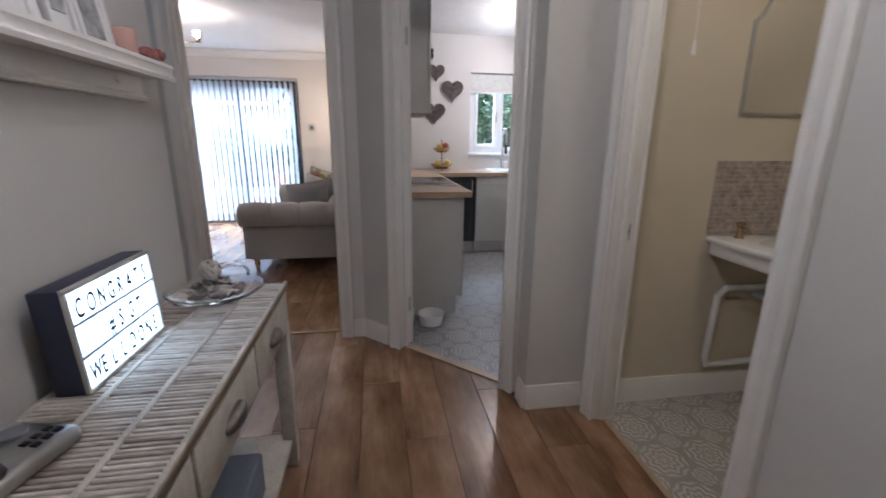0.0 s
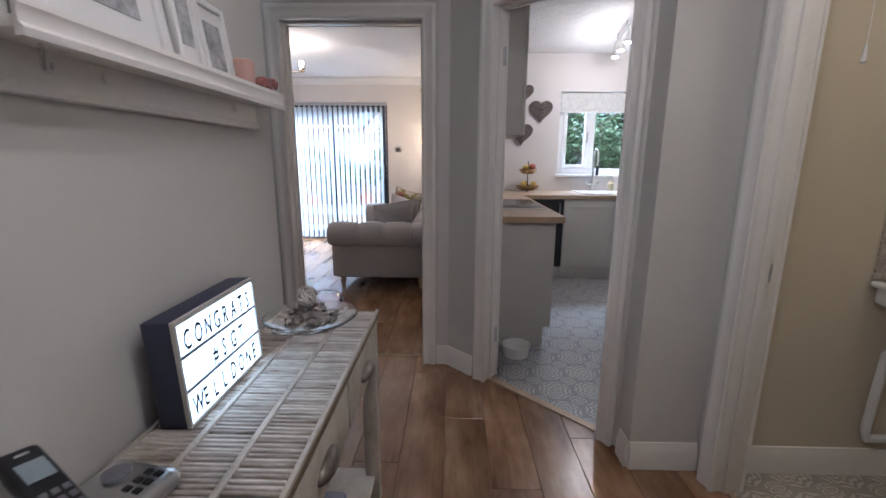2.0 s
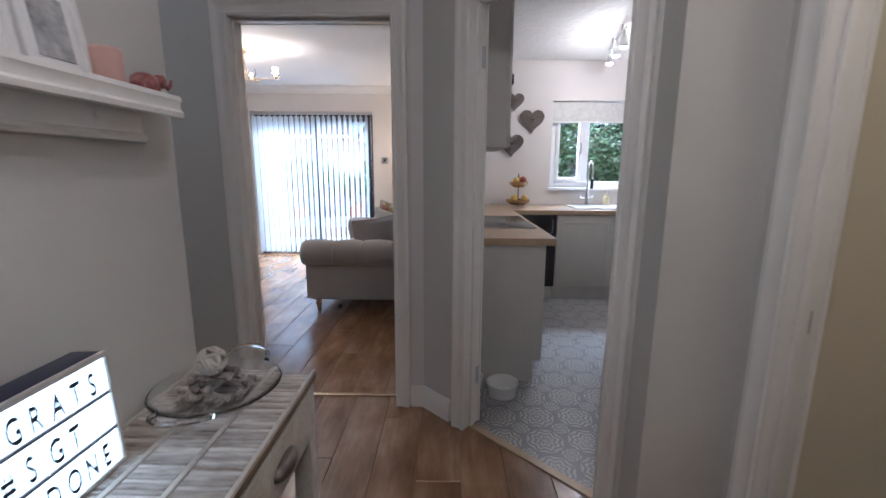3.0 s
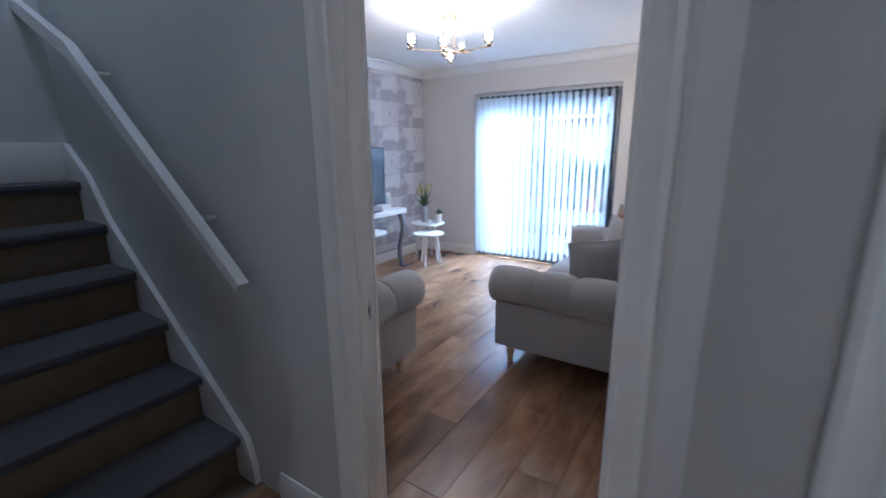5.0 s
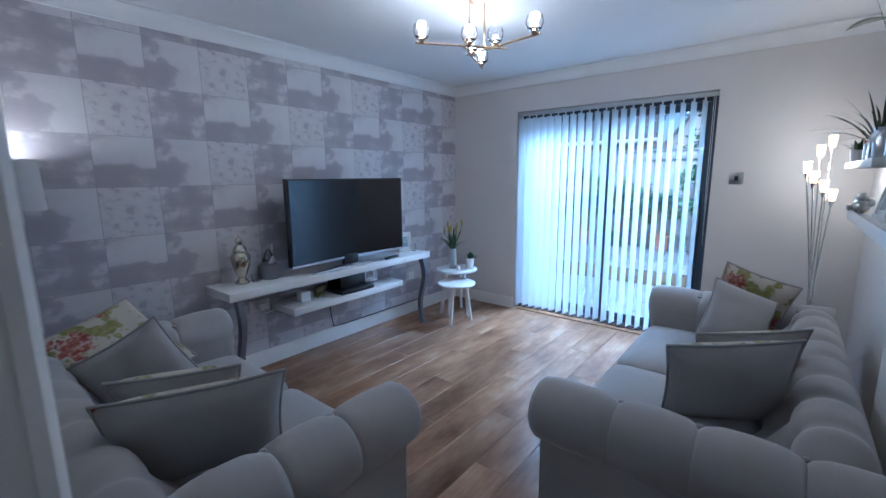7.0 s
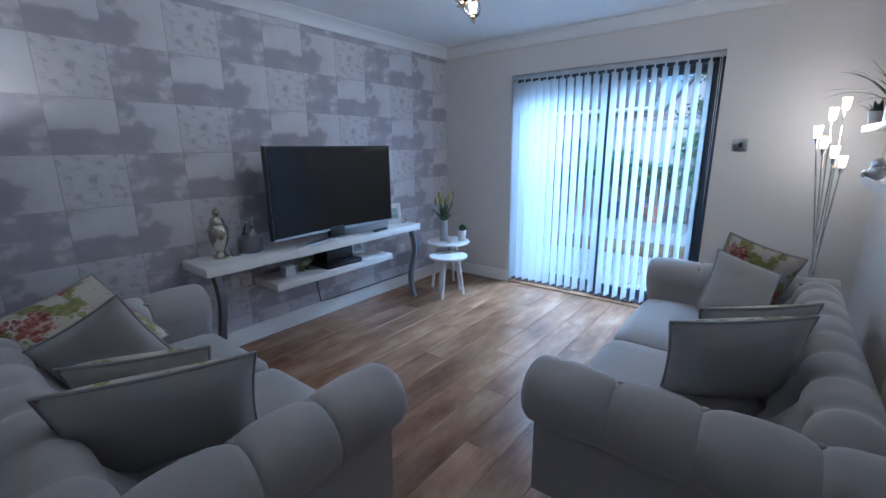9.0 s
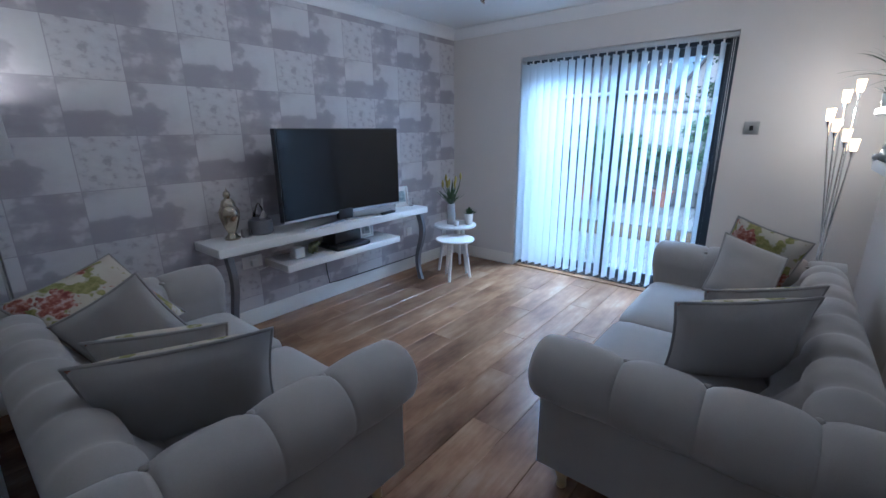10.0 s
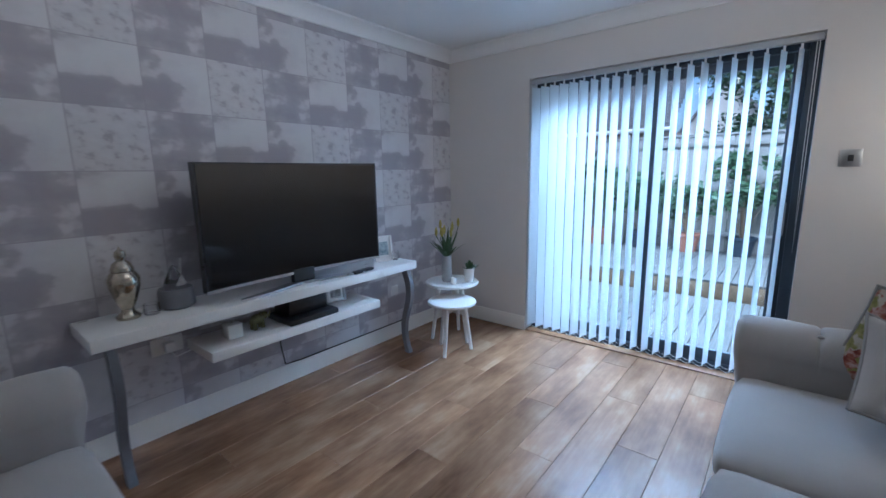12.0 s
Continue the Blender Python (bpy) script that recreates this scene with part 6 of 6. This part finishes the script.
base_unit(0.83, 3.675, 1.395, 4.25, "east", "cream-grey end cabinet of the hob run")
base_unit(0.83, 4.25, 1.395, 4.86, "east", "black built-in oven unit under the hob", M_BLACK)
base_unit(0.83, 4.86, 1.395, 5.94, "east", "plain cream-grey kitchen corner cabinet")
base_unit(1.44, 5.34, 1.87, 5.94, "south", "black dishwasher front under the worktop", M_BLACK)
base_unit(1.87, 5.34, 2.98, 5.94, "south", "cream-grey sink cabinet with two panelled doors", doors=2)
base_unit(2.98, 5.34, 3.59, 5.94, "south", "cream-grey panelled base cabinet")
wt = thing("worktop", "wood-effect laminate kitchen worktop", "worktop")
part("slab", prism(bmesh.new(), [(0.829, 3.635), (1.44, 3.635), (1.44, 5.31), (3.598, 5.31), (3.598, 5.948), (0.829, 5.948)], 0.8595, 0.90), M_WORKTOP, wt)
hob = thing("hob", "black glass hob set in the worktop", "hob")
part("glass", boxed(0.87, 4.05, 0.9005, 1.41, 4.75, 0.908, 0.003), M_HOB, hob)
for y in (4.40,):
    part("edge_strip", boxed(0.87, 4.046, 0.9006, 1.41, 4.0495, 0.9085, 0.0005), M_SILVER, hob)
wc = thing("wall_cabinet", "sage-grey kitchen wall cabinet", "cabinet")
part("body", boxed(0.829, 3.62, 1.40, 1.135, 4.20, 2.16, 0.002), M_CABINET, wc)
part("door", boxed(1.136, 3.623, 1.402, 1.155, 4.197, 2.158, 0.003), M_CABINET, wc)
ext = thing("extractor_hood", "black angled extractor hood over the hob", "extractor hood")
part("hood", prism(bmesh.new(), [(0.83, 1.72), (1.18, 1.80), (1.25, 1.84), (1.25, 1.90), (0.83, 1.90)], 4.22, 4.80, "y"), M_BLACK, ext)
sk = thing("sink", "white ceramic sink with a tall sprung tap", "sink")
part("bowl_rim", boxed(2.08, 5.42, 0.9005, 2.62, 5.86, 0.915, 0.006), M_CERAMIC, sk)
# thin greyer plate on the rim, its colour giving the sunken bowl's shade
part("bowl", boxed(2.13, 5.47, 0.9151, 2.56, 5.78, 0.9165, 0.0005), mat("sink_shadow", (0.6, 0.6, 0.59), 0.2), sk)
tap = part("tap", turned([(0.024, 0.0), (0.020, 0.01), (0.014, 0.03), (0.014, 0.10), (0.0, 0.10)], 16, (2.30, 5.83, 0.9155)), M_CHROME, sk, "chrome tap body")
pts = [(2.30, 5.83, 1.0), (2.30, 5.83, 1.28)] + [(2.30, 5.83 - 0.07 + 0.07 * math.cos(radians(a)), 1.28 + 0.09 * math.sin(radians(a))) for a in range(15, 181, 15)] + [(2.30, 5.69, 1.18)]
part("spring_hose", bar(pts, 0.011, 10), M_CHROME, tap)
part("spray_head", bar([(2.30, 5.69, 1.19), (2.30, 5.69, 1.09)], 0.016, 12), M_BLACK, tap)
for s in (-1, 1):
    part("lever", bar([(2.30, 5.83, 0.985), (2.30 + s * 0.06, 5.83, 0.99), (2.30 + s * 0.065, 5.83, 1.02)], 0.008), M_CHROME, tap)
soap = thing("soap_dispenser", "amber glass soap dispenser beside the sink", "soap dispenser", pose(2.50, 5.80, 0.917))
part("bottle", turned([(0.030, 0.0), (0.034, 0.01), (0.034, 0.08), (0.015, 0.10), (0.012, 0.115), (0.0, 0.116)], 18), mat("pale_gold_glass", (0.50, 0.42, 0.25), 0.2, vary=0.1), soap)
part("pump", bar([(0, 0, 0.115), (0, 0, 0.15), (0, -0.03, 0.152)], 0.005), M_CHROME, soap)
fs = thing("fruit_stand", "two-tier wire fruit stand with fruit", "fruit stand", pose(1.55, 5.72, 0.9005))
part("pole", bar([(0, 0, 0), (0, 0, 0.34)], 0.006), M_BLACK, fs)
for z, r in ((0.02, 0.13), (0.20, 0.10)):
    part("basket", turned([(r * 0.55, z), (r * 0.9, z + 0.025), (r, z + 0.055), (r * 0.97, z + 0.055), (r * 0.86, z + 0.028), (0.006, z + 0.006)], 24), M_BRASS, fs)
M_FRUIT_R, M_FRUIT_Y = mat("red_fruit", (0.35, 0.08, 0.05), 0.35, vary=0.3, scale=20), mat("yellow_fruit", (0.55, 0.38, 0.10), 0.4, vary=0.2, scale=20)
for i, (x, y, z, r) in enumerate(((0.04, -0.03, 0.275, 0.038), (-0.03, -0.02, 0.27, 0.033), (0.01, 0.05, 0.27, 0.034), (0.06, -0.04, 0.09, 0.036), (-0.05, -0.05, 0.09, 0.036), (-0.02, 0.05, 0.09, 0.036))):
    fb = bmesh.new()
    bmesh.ops.create_uvsphere(fb, u_segments=14, v_segments=10, radius=r)
    single("fruit", fb, M_FRUIT_R if i == 0 else M_FRUIT_Y, "ripe fruit lying in the fruit stand", "fruit", pose(1.55 + x, 5.72 + y, 0.9005 + z), "fruit in the stand")


def heart(x, z, s, label):
    """Woven wicker heart hung on the far kitchen wall."""
    root = thing("wicker_heart", label, "wall decoration", pose(x, 5.925, z), "wicker hearts")
    edge = []
    for t in range(0, 361, 10):
        a = radians(t)
        edge.append((s * 0.062 * 16 * math.sin(a) ** 3 / 16, 0.0, s * (13 * math.cos(a) - 5 * math.cos(2 * a) - 2 * math.cos(3 * a) - math.cos(4 * a)) * 0.062 / 16))
    bm_ = bmesh.new()
    for k in (1.0, 0.82, 0.64, 0.46, 0.28):
        tube(bm_, [(q[0] * k, -0.012 * (1 - k), q[2] * k) for q in edge], s * 0.0055, 6)
    part("weave", bm_, mat("grey_wicker", (0.13, 0.11, 0.10), 0.85, vary=0.4, scale=60), root)
    part("backing", prism(bmesh.new(), [(q[0] * 0.98, q[2] * 0.98) for q in edge[:-1]], 0.002, 0.010, "y"), mat("dark_wicker", (0.07, 0.06, 0.055), 0.9), root)
    part("string", bar([(0, 0.01, s * 0.02), (0, 0.018, s * 0.10)], 0.001, 5), M_WHITE, root)


heart(1.70, 1.80, 1.95, "large grey wicker heart on the kitchen wall")
heart(1.49, 1.55, 1.95, "grey wicker heart partly behind the cabinet")
heart(1.51, 1.99, 1.5, "dark wicker heart near the extractor")
roll = thing("roller_blind", "pale patterned roller blind at the kitchen window", "blind")
part("cloth", boxed(1.93, 5.975, 1.79, 3.21, 5.979, 1.985, 0), mat("pale_trellis_cloth", (0.62, 0.62, 0.60), 0.8, vary=0.15, scale=25, fine=40), roll)
part("bottom_bar", boxed(1.93, 5.970, 1.775, 3.21, 5.984, 1.79, 0.002), M_WHITE, roll)
kl = thing("ceiling_spotlight", "chrome kitchen spotlight bar with lit lamps", "ceiling light", pose(2.20, 5.02, 0))
part("bar", bar([(-0.05, -0.30, 2.34), (0.05, 0.30, 2.34)], 0.010), M_SILVER, kl)
for s in (-1, 1):
    part("mount", bar([(0.03 * s, 0.18 * s, 2.34), (0.03 * s, 0.18 * s, 2.399)], 0.007), M_SILVER, kl)
for k, yy in enumerate((-0.26, 0.0, 0.26)):
    part("spot", turned([(0.030, -0.13), (0.036, -0.12), (0.022, -0.06), (0.010, -0.01), (0.0, -0.01)], 16, (yy / 6, yy, 2.34)), M_SILVER, kl)
    part("bulb", turned([(0.026, -0.136), (0.026, -0.131), (0.0, -0.131)], 14, (yy / 6, yy, 2.34)), M_BULB, kl)
    bulb_light("kitchen_spot", (2.20 + yy / 6, 5.02 + yy, 2.18), 4.5, (1.0, 0.88, 0.72), 0.03)
for x, y, r, h in ((1.145, 3.53, 0.093, 0.075), (0.975, 3.60, 0.065, 0.075)):
    single("pet_bowl", turned([(r * 0.85, 0.0), (r, h), (r * 0.93, h), (r * 0.78, h * 0.15), (0.0, h * 0.12)], 28, (x, y, 0.0045)), M_CERAMIC, "white tub standing on the kitchen floor", "bowl", group="kitchen floor tubs")

# ---- laminate planks, last: pieces of the floor ----
def planks(x0, y0, x1, y1, width=0.192, length=1.22, ):
    cache = {}
    col = 0
    x = x0
    while x < x1 - 0.004:
        w = min(width, x1 - x)
        y = y0 - length * ((col * 0.37) % 1.0)
        while y < y1 - 0.004:
            a, c = max(y, y0), min(y + length, y1)
            if c - a > 0.01:
                key = (round(w, 3), round(c - a, 3))
                if key not in cache:
                    cache[key] = finish("plank", boxed(0.0007, 0.0007, -0.012, w - 0.0007, c - a - 0.0007, 0.0, 0.0016, 1), M_FLOOR)
                o = new("plank", cache[key])
                o.parent = slab
                o.location = (x, a, 0)
            y += length
        x += width
        col += 1


planks(-2.80, 3.505, 0.64, 7.438)
planks(0.12, -0.70, 1.80, 3.505)
planks(-0.80, 2.38, 0.12, 3.505)
